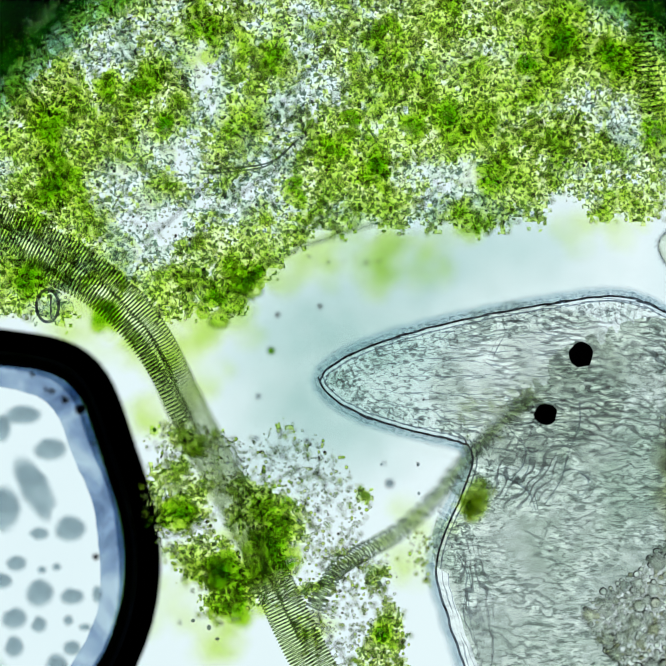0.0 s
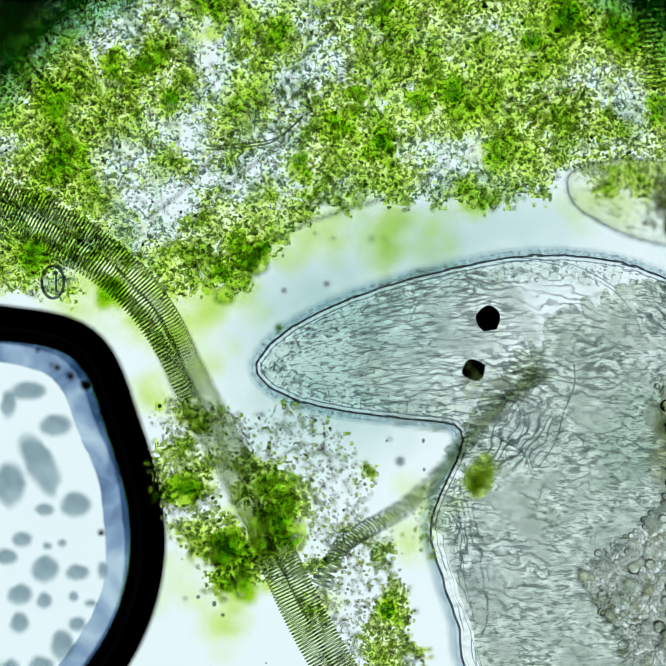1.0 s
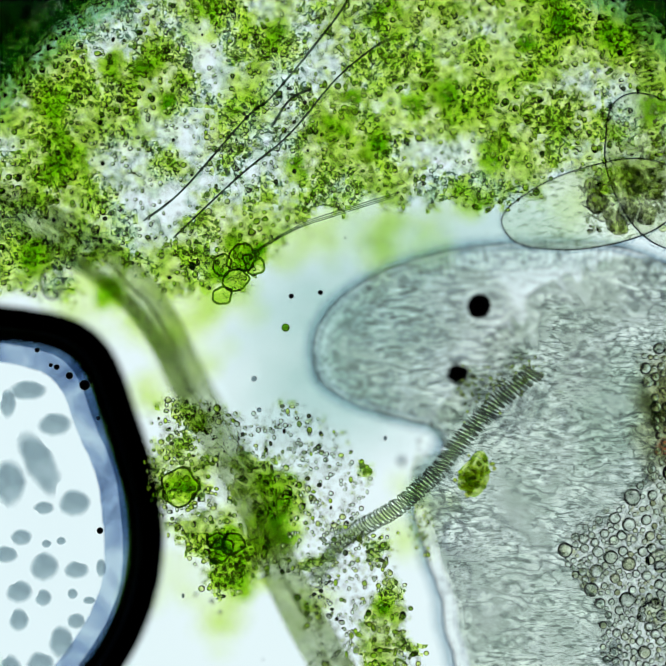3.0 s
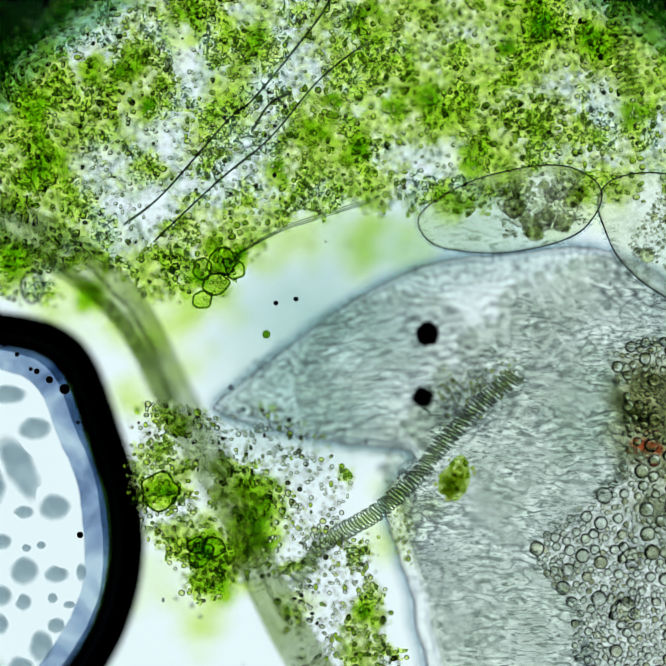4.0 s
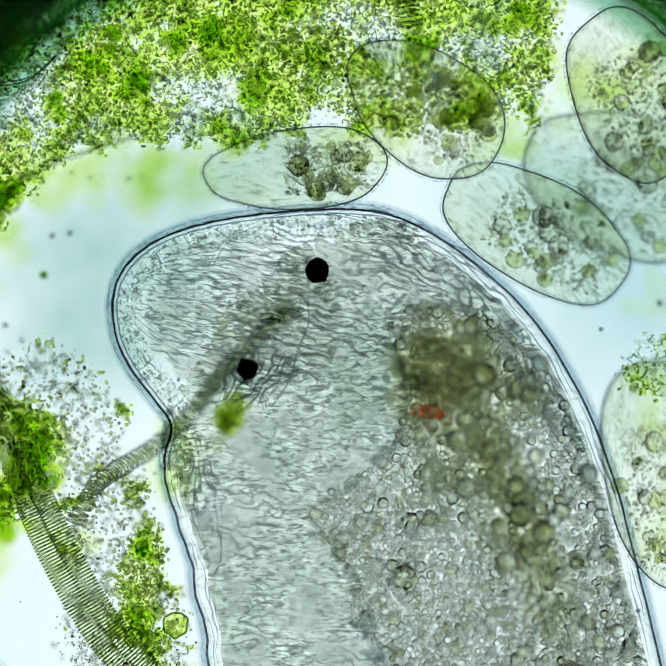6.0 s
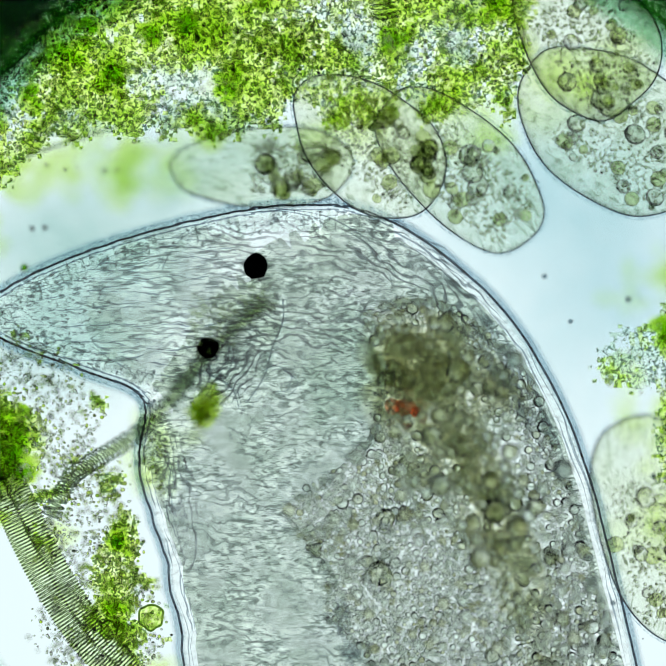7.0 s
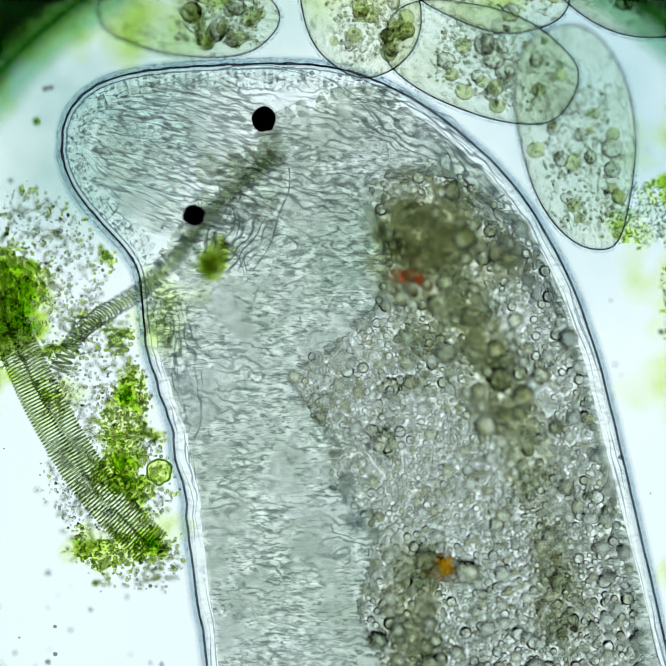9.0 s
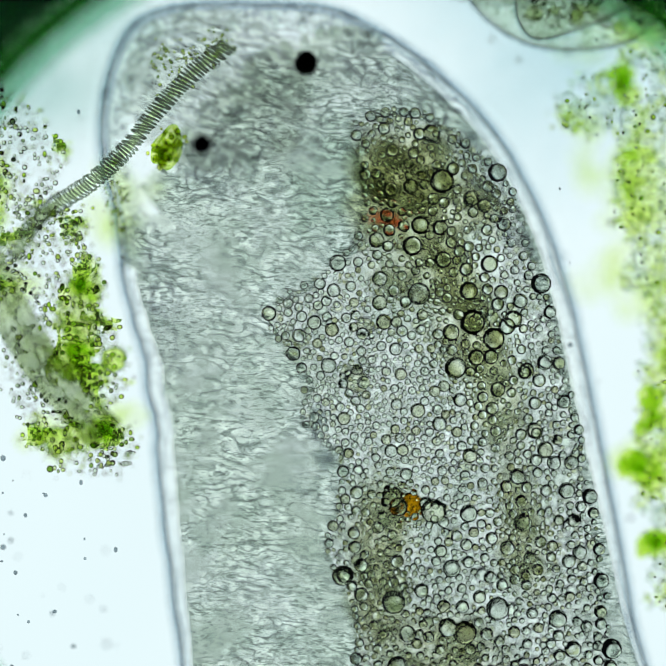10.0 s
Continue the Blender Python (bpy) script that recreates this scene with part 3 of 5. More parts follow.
# seconds, notch where the underside of the head meets the trunk (mm on the plan)
NOTCH = [(0.0, 1112, 1045), (0.5, 1100, 1049), (1.0, 1075, 1054), (1.5, 1080, 1044), (2.0, 1062, 1024), (2.5, 1052, 1052), (2.7, 1050, 1060), (3.8, 1025, 1098), (4.0, 1020, 1104), (4.5, 930, 1092), (5.0, 920, 1132),
         (5.5, 930, 1120), (6.0, 958, 1178), (7.5, 950, 1136), (8.0, 918, 1164), (8.5, 892, 1174), (9.0, 912, 1160), (9.5, 975, 1196), (10.0, 958, 1223)]


def bezier(a, b, c, d, n):
    return [a * (1 - t) ** 3 + b * 3 * t * (1 - t) ** 2 + c * 3 * t * t * (1 - t) + d * t ** 3 for t in (i / n for i in range(n + 1))]


def head_line(tip, mid, top, notch, shoulder, flank, stretch, sharp, level):
    """The outline of the head from the shoulder over the neck and round the tip to the flank."""
    d = (tip - mid).normalized()
    up = Vector((d.y, -d.x, 0)) if d.x < 0 else Vector((-d.y, d.x, 0))
    k = min(stretch, 1.0)
    swell = (0.145 - 0.082 * k * k) * (1 - 0.7 * sharp)
    lead = -d * (0.035 * k)
    crest = Vector((mid.x + 0.10, top, 0))
    q = 1.0 - 0.28 * k
    upper = bezier(tip, tip + up * swell + lead, Vector((tip.x + (crest.x - tip.x) * (0.34 + 0.1 * k), tip.y + (top - tip.y) * q, 0)), crest, 40)
    if sharp:
        slope = crest - tip
        straight = bezier(tip, tip + slope * 0.3 + up * 0.02, Vector((tip.x + slope.x * 0.62, tip.y + slope.y * 0.93, 0)), crest, 40)
        upper = [a.lerp(b, sharp) for a, b in zip(upper, straight)]
    rest = (shoulder.x - crest.x) * 0.45
    neck = bezier(crest, crest + Vector((rest, 0.0, 0)), shoulder + Vector((-rest * 0.8, rest * 0.42, 0)), shoulder, 20)
    lower = bezier(tip, tip - up * swell + lead, tip + (notch - tip) * 0.5 - up * (0.05 - 0.01 * k), notch, 30)
    if level:
        straight = bezier(tip, tip - up * 0.11 + lead, notch + Vector((-0.13, 0.125, 0)), notch, 30)
        lower = [a.lerp(b, level) for a, b in zip(lower, straight)]
    side = bezier(notch, notch + Vector((0.035, -0.05, 0)), flank + Vector((-0.012, 0.06, 0)), flank, 14)
    path = neck[::-1] + upper[::-1][1:] + lower[1:] + side[1:]
    for i in range(5):
        path = [path[0]] + [a * 0.25 + b * 0.5 + c * 0.25 for a, b, c in zip(path, path[1:], path[2:])] + [path[-1]]
    return path


def shift_at(t):
    rows = TRUNK_SHIFT
    for (t0, x0, y0), (t1, x1, y1) in zip(rows, rows[1:]):
        if t <= t1:
            k = (t - t0) / (t1 - t0)
            return x0 + (x1 - x0) * k, y0 + (y1 - y0) * k
    return rows[-1][1:]


def worm_pose(t):
    x, y = shift_at(t)
    rows = TRUNK_TURN
    turn = rows[-1][1]
    for (t0, a0), (t1, a1) in zip(rows, rows[1:]):
        if t <= t1:
            turn = a0 + (a1 - a0) * (t - t0) / (t1 - t0)
            break
    c = at(*WORM_PIVOT)
    return Matrix.Translation(c + Vector((x * MM, -y * MM, 0))) @ Matrix.Rotation(radians(turn), 4, "Z") @ Matrix.Translation(-c)


def trunk_line():
    plain = curve([at(x, y) for x, y in TRUNK], 8, closed=True)
    mid = at(1560, 1650)
    return [p + (p - mid).normalized() * (0.009 if p.x < 0.4 else 0.002) * (noise.noise(p * 11) + 0.7 * noise.noise(p * 23)) for p in plain]


def flatworm():
    root = new("flatworm", None)
    tagged(root, "translucent grey flatworm with two black eyes and a grainy gut", "flatworm")
    line = trunk_line()
    mid = at(1560, 1650)
    part("trunk", lens("trunk", line, 0.13, 0.13, SKIN, mid, 9), root, "clear outer skin")
    def drawn_in(points, plain, deep):
        """The outline drawn in towards the middle: evenly along the body wall, raggedly under the head."""
        out = []
        for i, p in enumerate(points):
            q = points[(i + 1) % len(points)]
            for j in range(5):
                c = p.lerp(q, j / 5)
                ragged = deep + 0.10 * noise.noise(c * 14) + 0.05 * noise.noise(c * 45) + 0.03 * noise.noise(c * 120)
                out.append(c - (c - mid).normalized() * (plain if WALL_FROM <= i < WALL_TO - 1 else max(ragged, 0.0)))
        return out

    inner = drawn_in(line, 0.034, 0.01)
    gut_line = curve([at(x, y) for x, y in GUT], 8, closed=True)
    gmid = at(1680, 1750)
    hole = [p + (gmid - p).normalized() * (0.016 + 0.03 * noise.noise(p * 24)) for p in gut_line]
    part("parenchyma", plate("parenchyma", inner, hole, 0.0, 0.008, TISSUE), root, "grey granular tissue")
    upper = drawn_in(line, 0.045, 0.07)
    part("upper_tissue", plate("upper_tissue", upper, hole, 0.114, 0.006, UPPER_TISSUE), root, "fine upper muscle layer")
    wall = line[WALL_FROM:WALL_TO]
    # body wall; its refraction shade is put into the tube's dark colour
    part("body_wall", tube("body_wall", wall, 0.0028, DARK_OUTLINE, False, 8, 2.2), root, "dark outer edge")
    out = [mid + (p - mid) * (1 + 0.009 / (p - mid).length) for p in wall]
    part("cilia", tube("cilia", out, 0.005, HALO, False, 8, 2.0), root, "pale fringe of cilia")
    # the dark halo along the wall, added as a tinted tube below it
    under = [p + (p - mid).normalized() * 0.012 + Vector((0, 0, -0.13)) for p in wall]
    part("under_skin", tube("under_skin", under, 0.012, EDGE_SHADE, False, 8, 0.6), root, "soft grey-blue shade band outside the skin")
    for k, r in ((0.978, 0.0022), (0.955, 0.0018)):
        ring = [mid + (p - mid) * (k + 0.014 * noise.noise(p * 9 + Vector((k * 40, 0, 0))) + 0.006 * noise.noise(p * 30)) for p in wall]
        part("muscle_layer", tube("muscle_layer", ring, lambda f: r * max(0.08, 0.6 + 1.5 * noise.noise(Vector((f * 26, k * 70, 0)))), EDGE, False, 6, 1.5), root)
    gut = part("gut", lens("gut", hole, 0.006, 0.05, GUT_GREY, gmid, 8, 3), root, "grey grainy gut")
    for x, y, a, b, turn, z in ((1540, 1080, 65, 100, 0.1, -0.10), (1520, 1150, 65, 120, 0.1, -0.08), (1610, 1190, 85, 120, 0.3, -0.07), (1630, 1110, 110, 120, 0.2, -0.12), (1690, 1170, 85, 110, 0.7, -0.11), (1650, 1040, 90, 60, -0.2, -0.06), (1650, 1320, 130, 90, 0.2, -0.10),
                                (1735, 1330, 60, 140, 0.45, -0.08), (1770, 1450, 95, 140, 0.3, -0.11), (1840, 1600, 60, 180, 0.25, -0.09), (1800, 1180, 40, 90, 0.5, -0.05),
                                (1560, 1940, 90, 110, 0, -0.07), (1580, 2110, 75, 140, 0.2, -0.10), (1920, 1950, 60, 160, 0.2, -0.09), (1760, 2260, 160, 120, 0, -0.08)):
        part("brown_mass", lens("brown_mass", ellipse(a * 1.2 * MM, b * 1.15 * MM, 36, wobble=0.5, seed=x), 0.02, 0.02, GUT_BROWN, rings=5), gut, "olive brown food mass",
             Matrix.Translation(at(x, y, z)) @ Matrix.Rotation(turn, 4, "Z"))
    # vesicles
    one, two = ball("vesicle", VESICLE, ICO3), ball("vesicle", VESICLE_UPPER, ICO3)
    xs = [p.x for p in gut_line]
    ys = [p.y for p in gut_line]
    made, rest = 0, [[], [], [], []]
    grid = {}
    for tries in range(130000):
        if made == 12000:
            break
        x, y = rng.uniform(min(xs), max(xs)), rng.uniform(min(ys), max(ys))
        if not inside(x, y, gut_line[::4]):
            continue
        layer = int(rng.random() < 0.5)
        # foam of small ones in the paler middle of the gut, larger ones elsewhere
        foam = math.exp(-((x - at(1530, 0).x) / 0.16) ** 2 - ((y - at(0, 1620).y) / 0.17) ** 2)
        r = float(np.clip(rng.lognormal(-4.72 - 0.18 * foam, 0.42), 0.0048, 0.021)) * (1.0 if tries > 9000 else 1.25)
        brown = min(((x - at(cx, 0).x) / a) ** 2 + ((y - at(0, cy).y) / b) ** 2 for cx, cy, a, b in ((1610, 1150, 0.12, 0.16), (1750, 1330, 0.09, 0.14), (1830, 1560, 0.07, 0.16)))
        if layer == 0 and brown < 1.1 and rng.random() < 0.97:
            continue
        if layer == 1 and (x > at(1840, 0).x or y < at(0, 1780).y) and rng.random() < 0.5:
            continue
        if layer == 1 and y > at(0, 1450).y and rng.random() < 0.5:
            continue
        if layer == 0:
            r *= 0.72
        else:
            r *= 1.1
        z = (0.012, 0.115)[layer] + rng.uniform(-0.012, 0.012)
        i, j = int(x // 0.04), int(y // 0.04)
        near = [q for di in (-1, 0, 1) for dj in (-1, 0, 1) for q in grid.get((layer, i + di, j + dj), ())]
        if any((x - q[0]) ** 2 + (y - q[1]) ** 2 < ((r + q[2]) * 0.86) ** 2 for q in near):
            continue
        grid.setdefault((layer, i, j), []).append((x, y, r))
        if y > at(0, 1850).y and r > 0.013 and made < 300:
            part("vesicle", (one, two)[layer], gut, "", Matrix.Translation((x, y, z)) @ Matrix.Scale(r, 4))
        else:
            rest[2 * layer].append((x, y, z))
            rest[2 * layer + 1].append(r)
        made += 1
    for c, r, m in ((rest[0], rest[1], VESICLE), (rest[2], rest[3], VESICLE_UPPER)):
        part("vesicle_foam", beads("vesicle_foam", c, r, m, ICO2, 1.0), gut, "tiny clear vesicles")["kind"] = "stuff"
    part("orange_droplet", ball("orange_droplet", ORANGE), gut, "bright orange droplet", Matrix.Translation(at(1645, 1888, 0.04)) @ Matrix.Scale(0.031, 4))
    red_c = [at(1572 + rng.normal(0, 15), 1214 + rng.normal(0, 17), -0.05 + rng.uniform(0, 0.03)) for i in range(6)]
    part("red_spot", beads("red_spot", [tuple(c) for c in red_c], rng.uniform(0.010, 0.020, 6), RED, ICO2), gut, "small red pigment spot")
    for x, y, z, r in ((1520, 1470, 0.02, 24), (1335, 1515, 0.01, 10), (1352, 1508, 0.01, 11), (1366, 1522, 0.01, 10), (1360, 1540, 0.01, 11), (1342, 1538, 0.01, 10), (1505, 1600, 0.02, 30),
                       (1660, 1010, 0.1, 22), (1600, 1870, 0.1, 26), (1700, 1900, 0.1, 30), (1490, 2060, 0.1, 24), (1760, 1160, 0.1, 20), (1870, 1440, 0.1, 22), (1905, 1560, 0.1, 20), (1930, 1700, 0.1, 20), (1775, 1450, 0.09, 30)):
        part("vesicle", one if z < 0.06 else two, gut, "large clear vesicle", Matrix.Translation(at(x, y, z)) @ Matrix.Scale(r * MM, 4))
    part("pharynx", lens("pharynx", ellipse(0.12, 0.19, 40, wobble=0.2, seed=3), 0.02, 0.02, PHARYNX, rings=5), root, "smooth grey-green pharynx", Matrix.Translation(at(1420, 1120, -0.06)) @ Matrix.Rotation(-0.3, 4, "Z"))
    # folds of the skin: under the head, beside the flank, at the shoulder
    folds = [((1112, 1015), (1150, 1062), (1142, 1112), (1105, 1140)), ((1065, 1110), (1115, 1135), (1160, 1168), (1175, 1210)), ((1222, 1130), (1262, 1112), (1300, 1138), (1288, 1172), (1250, 1168)),
             ((985, 1300), (1012, 1360), (1006, 1440), (1030, 1520)), ((1040, 1600), (1052, 1680), (1070, 1740))]
    for x, y, a, b, turn in ((1560, 850, 150, 75, -0.45), (1720, 985, 190, 62, -0.92), (1860, 1210, 190, 45, -1.15), (1140, 1110, 110, 85, 1.0), (1035, 1420, 180, 42, -1.45)):
        part("folded_muscle", lens("folded_muscle", ellipse(a * MM, b * MM, 48, wobble=0.3, seed=y), 0.004, 0.004, SWIRL, rings=5, flat=4), root, "wavy folded muscle", Matrix.Translation(at(x, y, 0.013)) @ Matrix.Rotation(turn, 4, "Z"))
    for n, line_of in enumerate(folds):
        base = curve([at(*q, 0.008) for q in line_of], 8)
        for j in range(2):
            pts = [q + Vector((0.010 * j + 0.006 * noise.noise(q * 40 + Vector((n, j, 0))), -0.008 * j + 0.006 * noise.noise(q * 40 + Vector((j, 9, n))), 0)) for q in base]
            part("skin_fold", tube("skin_fold", pts, lambda f: (0.0026 - 0.001 * j) * max(0.15, 0.7 + 0.9 * noise.noise(Vector((f * 9, n, j)))) * math.sin(math.pi * min(max(f, 0.06), 0.94)) ** 0.6, EDGE, False, 6), root)
    nerve = curve([at(*p, 0.004) for p in ((1279, 955), (1279, 1008), (1255, 1068), (1235, 1138), (1195, 1198))], 8)
    part("nerve", tube("nerve", nerve, lambda f: 0.0017 * (1 + 0.6 * noise.noise(Vector((f * 14, 0, 3)))), EDGE, False, 6), root, "thin dark nerve cord")
    for x, y, a, b, turn in ((1415, 1700, 24, 75, 0.1), (1440, 1800, 30, 40, 0.5), (1780, 1130, 20, 70, 0.6), (1765, 1015, 13, 60, 0.72), (1690, 925, 11, 55, 0.85), (1905, 1260, 12, 70, 0.42), (1850, 1230, 16, 60, 0.5)):
        part("dark_patch", lens("dark_patch", ellipse(a * MM, b * MM, 26, wobble=0.5, seed=y), 0.012, 0.012, GUT_DARK, rings=4), gut, "dark grey patch", Matrix.Translation(at(x, y, 0.0)) @ Matrix.Rotation(turn, 4, "Z"))
    # head
    segs = []
    for i, (a, b, back, tuck) in enumerate(SEGMENTS):
        o = ellipse(a * MM, b * MM, 64, blunt=1.0 if i < 3 else 0.82)
        s = part("head_segment", lens("head_segment", o, 0.075 * b / 180 + 0.01, 0.075 * b / 180 + 0.01, CLEAR, rings=6), root, "clear stretching head segment")
        if i in (1, 4):
            part("muscle", lens("muscle", [p * 0.99 for p in o], 0.005, 0.005, HEAD_TISSUE if i == 4 else TIP_TISSUE, rings=5, flat=4), s, "striped head muscle", Matrix.Translation((0, 0, -0.002 * i)))
        if i == 3:
            part("upper_muscle", lens("upper_muscle", [p * 0.95 for p in o], 0.004, 0.004, OVER_TISSUE, rings=5, flat=4), s, "fine striped muscle", Matrix.Translation((0, 0, 0.085)))
        if i in (2, 4):
            for j, y in enumerate((-0.80, -0.66, -0.48, -0.2, 0.1, 0.38, 0.60, 0.74, 0.84)):
                x0, x1 = sorted((-0.92 + 0.5 * abs(noise.noise(Vector((j * 3.1, i, 0)))), 0.5 + 0.5 * noise.noise(Vector((j * 2.3, i, 4)))))
                pts = []
                for q in range(27):
                    x = x0 + (x1 - x0) * q / 26
                    lift = y * math.sqrt(max(0.05, 1 - x * x * 0.85))
                    pts.append(Vector((a * x, b * (lift + 0.05 * noise.noise(Vector((x * 3, j * 5, i))) + 0.03 * noise.noise(Vector((x * 11, j * 5, i)))), 3)) * MM)
                part("muscle_fibre", tube("muscle_fibre", pts, lambda f: 0.0017 * max(0.12, 0.55 + 1.5 * noise.noise(Vector((f * 9, j, i)))), EDGE, False, 6), s, "thin dark muscle fibre")
        segs.append((s, a, back, tuck))
    o = ellipse(0.30, 0.205, 64)
    neck = part("neck", lens("neck", o, 0.10, 0.10, CLEAR, rings=6), root, "clear neck")
    part("muscle", lens("muscle", [p * 0.95 for p in o], 0.005, 0.005, NECK_TISSUE, rings=5, flat=4), neck, "striped neck muscle")
    for k in (0.965, 0.93):
        pts = [p * (k + (0.02 + 0.25 * (0.965 - k)) * noise.noise(p * 12 + Vector((k * 50, 0, 0)))) for p in o if p.y > 0.03 + 0.05 * noise.noise(Vector((k * 31, p.x * 2, 0)))]
        part("muscle_fibre", tube("muscle_fibre", pts, lambda f: 0.0014 * max(0.1, 0.7 + 1.4 * noise.noise(Vector((f * 12, k * 40, 0)))), EDGE, False, 6), neck)
    cheek = part("cheek", lens("cheek", ellipse(0.19, 0.115, 48), 0.06, 0.06, CLEAR, rings=5), root, "clear cheek")
    # the skin of head and neck: short rigid strips, each with its dark rim, inner line and cilia
    strips = []
    along = [Vector((x * 0.001, 0, 0)) for x in range(-18, 19, 4)]
    rim = tube("skin_strip", along, lambda f: 0.0024 * (0.45 + 0.55 * math.sin(math.pi * f) ** 0.5), DARK_OUTLINE, False, 8, 2.0)
    for v in rim.vertices:
        v.co.y -= 4.0 * v.co.x ** 2
    inner = tube("inner_line", [p * 0.8 for p in along], 0.0017, EDGE, False, 6)
    fringe = tube("cilia", [p * 0.9 for p in along], 0.0055, CILIA, False, 6)
    flesh_line = [Vector((x * 0.001, y * 0.001, 0)) for x, y in ((-12, -14), (0, -13), (12, -14), (12, -40), (8, -58), (0, -66), (-8, -58), (-12, -40))]
    flesh = lens("rim_muscle", curve(flesh_line, 3, closed=True), 0.004, 0.004, RIM_TISSUE, rings=3, flat=4)
    # added tube that paints the halo beside each head strip
    below = tube("under_skin", along, 0.012, EDGE_SHADE_PALE, False, 6, 0.6)
    for i in range(STRIPS):
        s = part("skin_strip", rim, root, "strip of outer skin with refraction shade in its dark colour")
        part("inner_line", inner, s, "", Matrix.Translation((0, -0.011, 0)))
        part("cilia", fringe, s, "", Matrix.Translation((0, 0.0085, 0)))
        part("rim_muscle", flesh, s, "", Matrix.Translation((0, 0, 0.002 * (i % 3))))
        part("under_skin", below, s, "", Matrix.Translation((0, 0.011, -0.13)))
        strips.append(s)
    eyes = []
    for i in range(2):
        v, f = ICO3
        w = [Vector(q) * (0.029 - 0.003 * i) * (1 + 0.18 * noise.noise(Vector(q) * 1.7 + Vector((i * 5, 0, 0)))) for q in v]
        eyes.append(part("eye", mesh_of("eye", w, f.tolist(), PIGMENT), root, "black pigment eye"))
    return root, segs, neck, eyes, strips, cheek


WORM, WORM_SEGMENTS, WORM_NECK, WORM_EYES, WORM_STRIPS, WORM_CHEEK = flatworm()


def move_worm():
    walk(WORM, [(t, worm_pose(t)) for t, x, y in TRUNK_SHIFT])
    seg_rows = [[] for s in WORM_SEGMENTS]
    neck_rows, eye_rows = [], [[], []]
    strip_rows = [[] for s in WORM_STRIPS]
    cheek_rows = []
    body = trunk_line()
    shoulder, flank = body[WALL_FROM], body[WALL_TO - 1]
    for t, ax, ay, bx, by, tx, ty, top in HEAD:
        own = worm_pose(t).inverted()
        e1, e2, tip = own @ at(ax, ay), own @ at(bx, by), own @ at(tx, ty)
        mid = (e1 + e2) / 2
        d = tip - mid
        length = d.length / MM
        stretch = min(max((length - 330) / 270, 0.0), 1.15)
        d.normalize()
        turn = math.degrees(math.atan2(-d.y, -d.x))
        for rows, (s, a, back, tuck) in zip(seg_rows, WORM_SEGMENTS):
            c = tip - d * (a + back * stretch + tuck * max(1 - stretch, 0)) * MM
            rows.append((t, pose(c.x, c.y, 0, 0, 0, turn)))
        c = Vector((mid.x + 0.10, (own @ at(ax, top + 205)).y, 0))
        neck_rows.append((t, pose(c.x, c.y, 0, 0, 0, turn * 0.3 - 4)))
        back = (own @ at(ax, top)).y
        notch = at(*next(r[1:] for r in NOTCH if r[0] == t))
        notch = own @ notch
        path = head_line(tip, mid, back, notch, shoulder, flank, stretch, SHARP.get(t, 0.0), LEVEL.get(t, 0.0))
        far = [0.0]
        for a, b in zip(path, path[1:]):
            far.append(far[-1] + (b - a).length)
        j = 0
        for i, rows in enumerate(strip_rows):
            want = far[-1] * (i + 0.5) / STRIPS
            while far[j + 1] < want:
                j += 1
            f = (want - far[j]) / (far[j + 1] - far[j])
            p, way = path[j].lerp(path[j + 1], f), path[j + 1] - path[j]
            angle = math.degrees(math.atan2(way.y, way.x)) + 180 + 7 * noise.noise(Vector((i * 1.7, 3, 5)))
            p = p + Vector((-way.y, way.x, 0)).normalized() * (0.0030 * noise.noise(Vector((i * 0.9, 8, 1))))
            rows.append((t, pose(p.x, p.y, 0, 0, 0, angle)))
        c = (tip + notch) * 0.38 + mid * 0.24
        way = notch - tip
        cheek_rows.append((t, pose(c.x, c.y, 0, 0, 0, math.degrees(math.atan2(way.y, way.x)))))
        eye_rows[0].append((t, pose(e1.x, e1.y, 0.0)))
        eye_rows[1].append((t, pose(e2.x, e2.y, -0.02 if t < 4.8 else -0.05 if t < 9.2 else -0.09)))
    for rows, (s, a, back, tuck) in zip(seg_rows, WORM_SEGMENTS):
        walk(s, rows)
    walk(WORM_NECK, neck_rows)
    walk(WORM_CHEEK, cheek_rows)
    for rows, s in zip(strip_rows, WORM_STRIPS):
        walk(s, rows)
    for rows, e in zip(eye_rows, WORM_EYES):
        walk(e, rows)


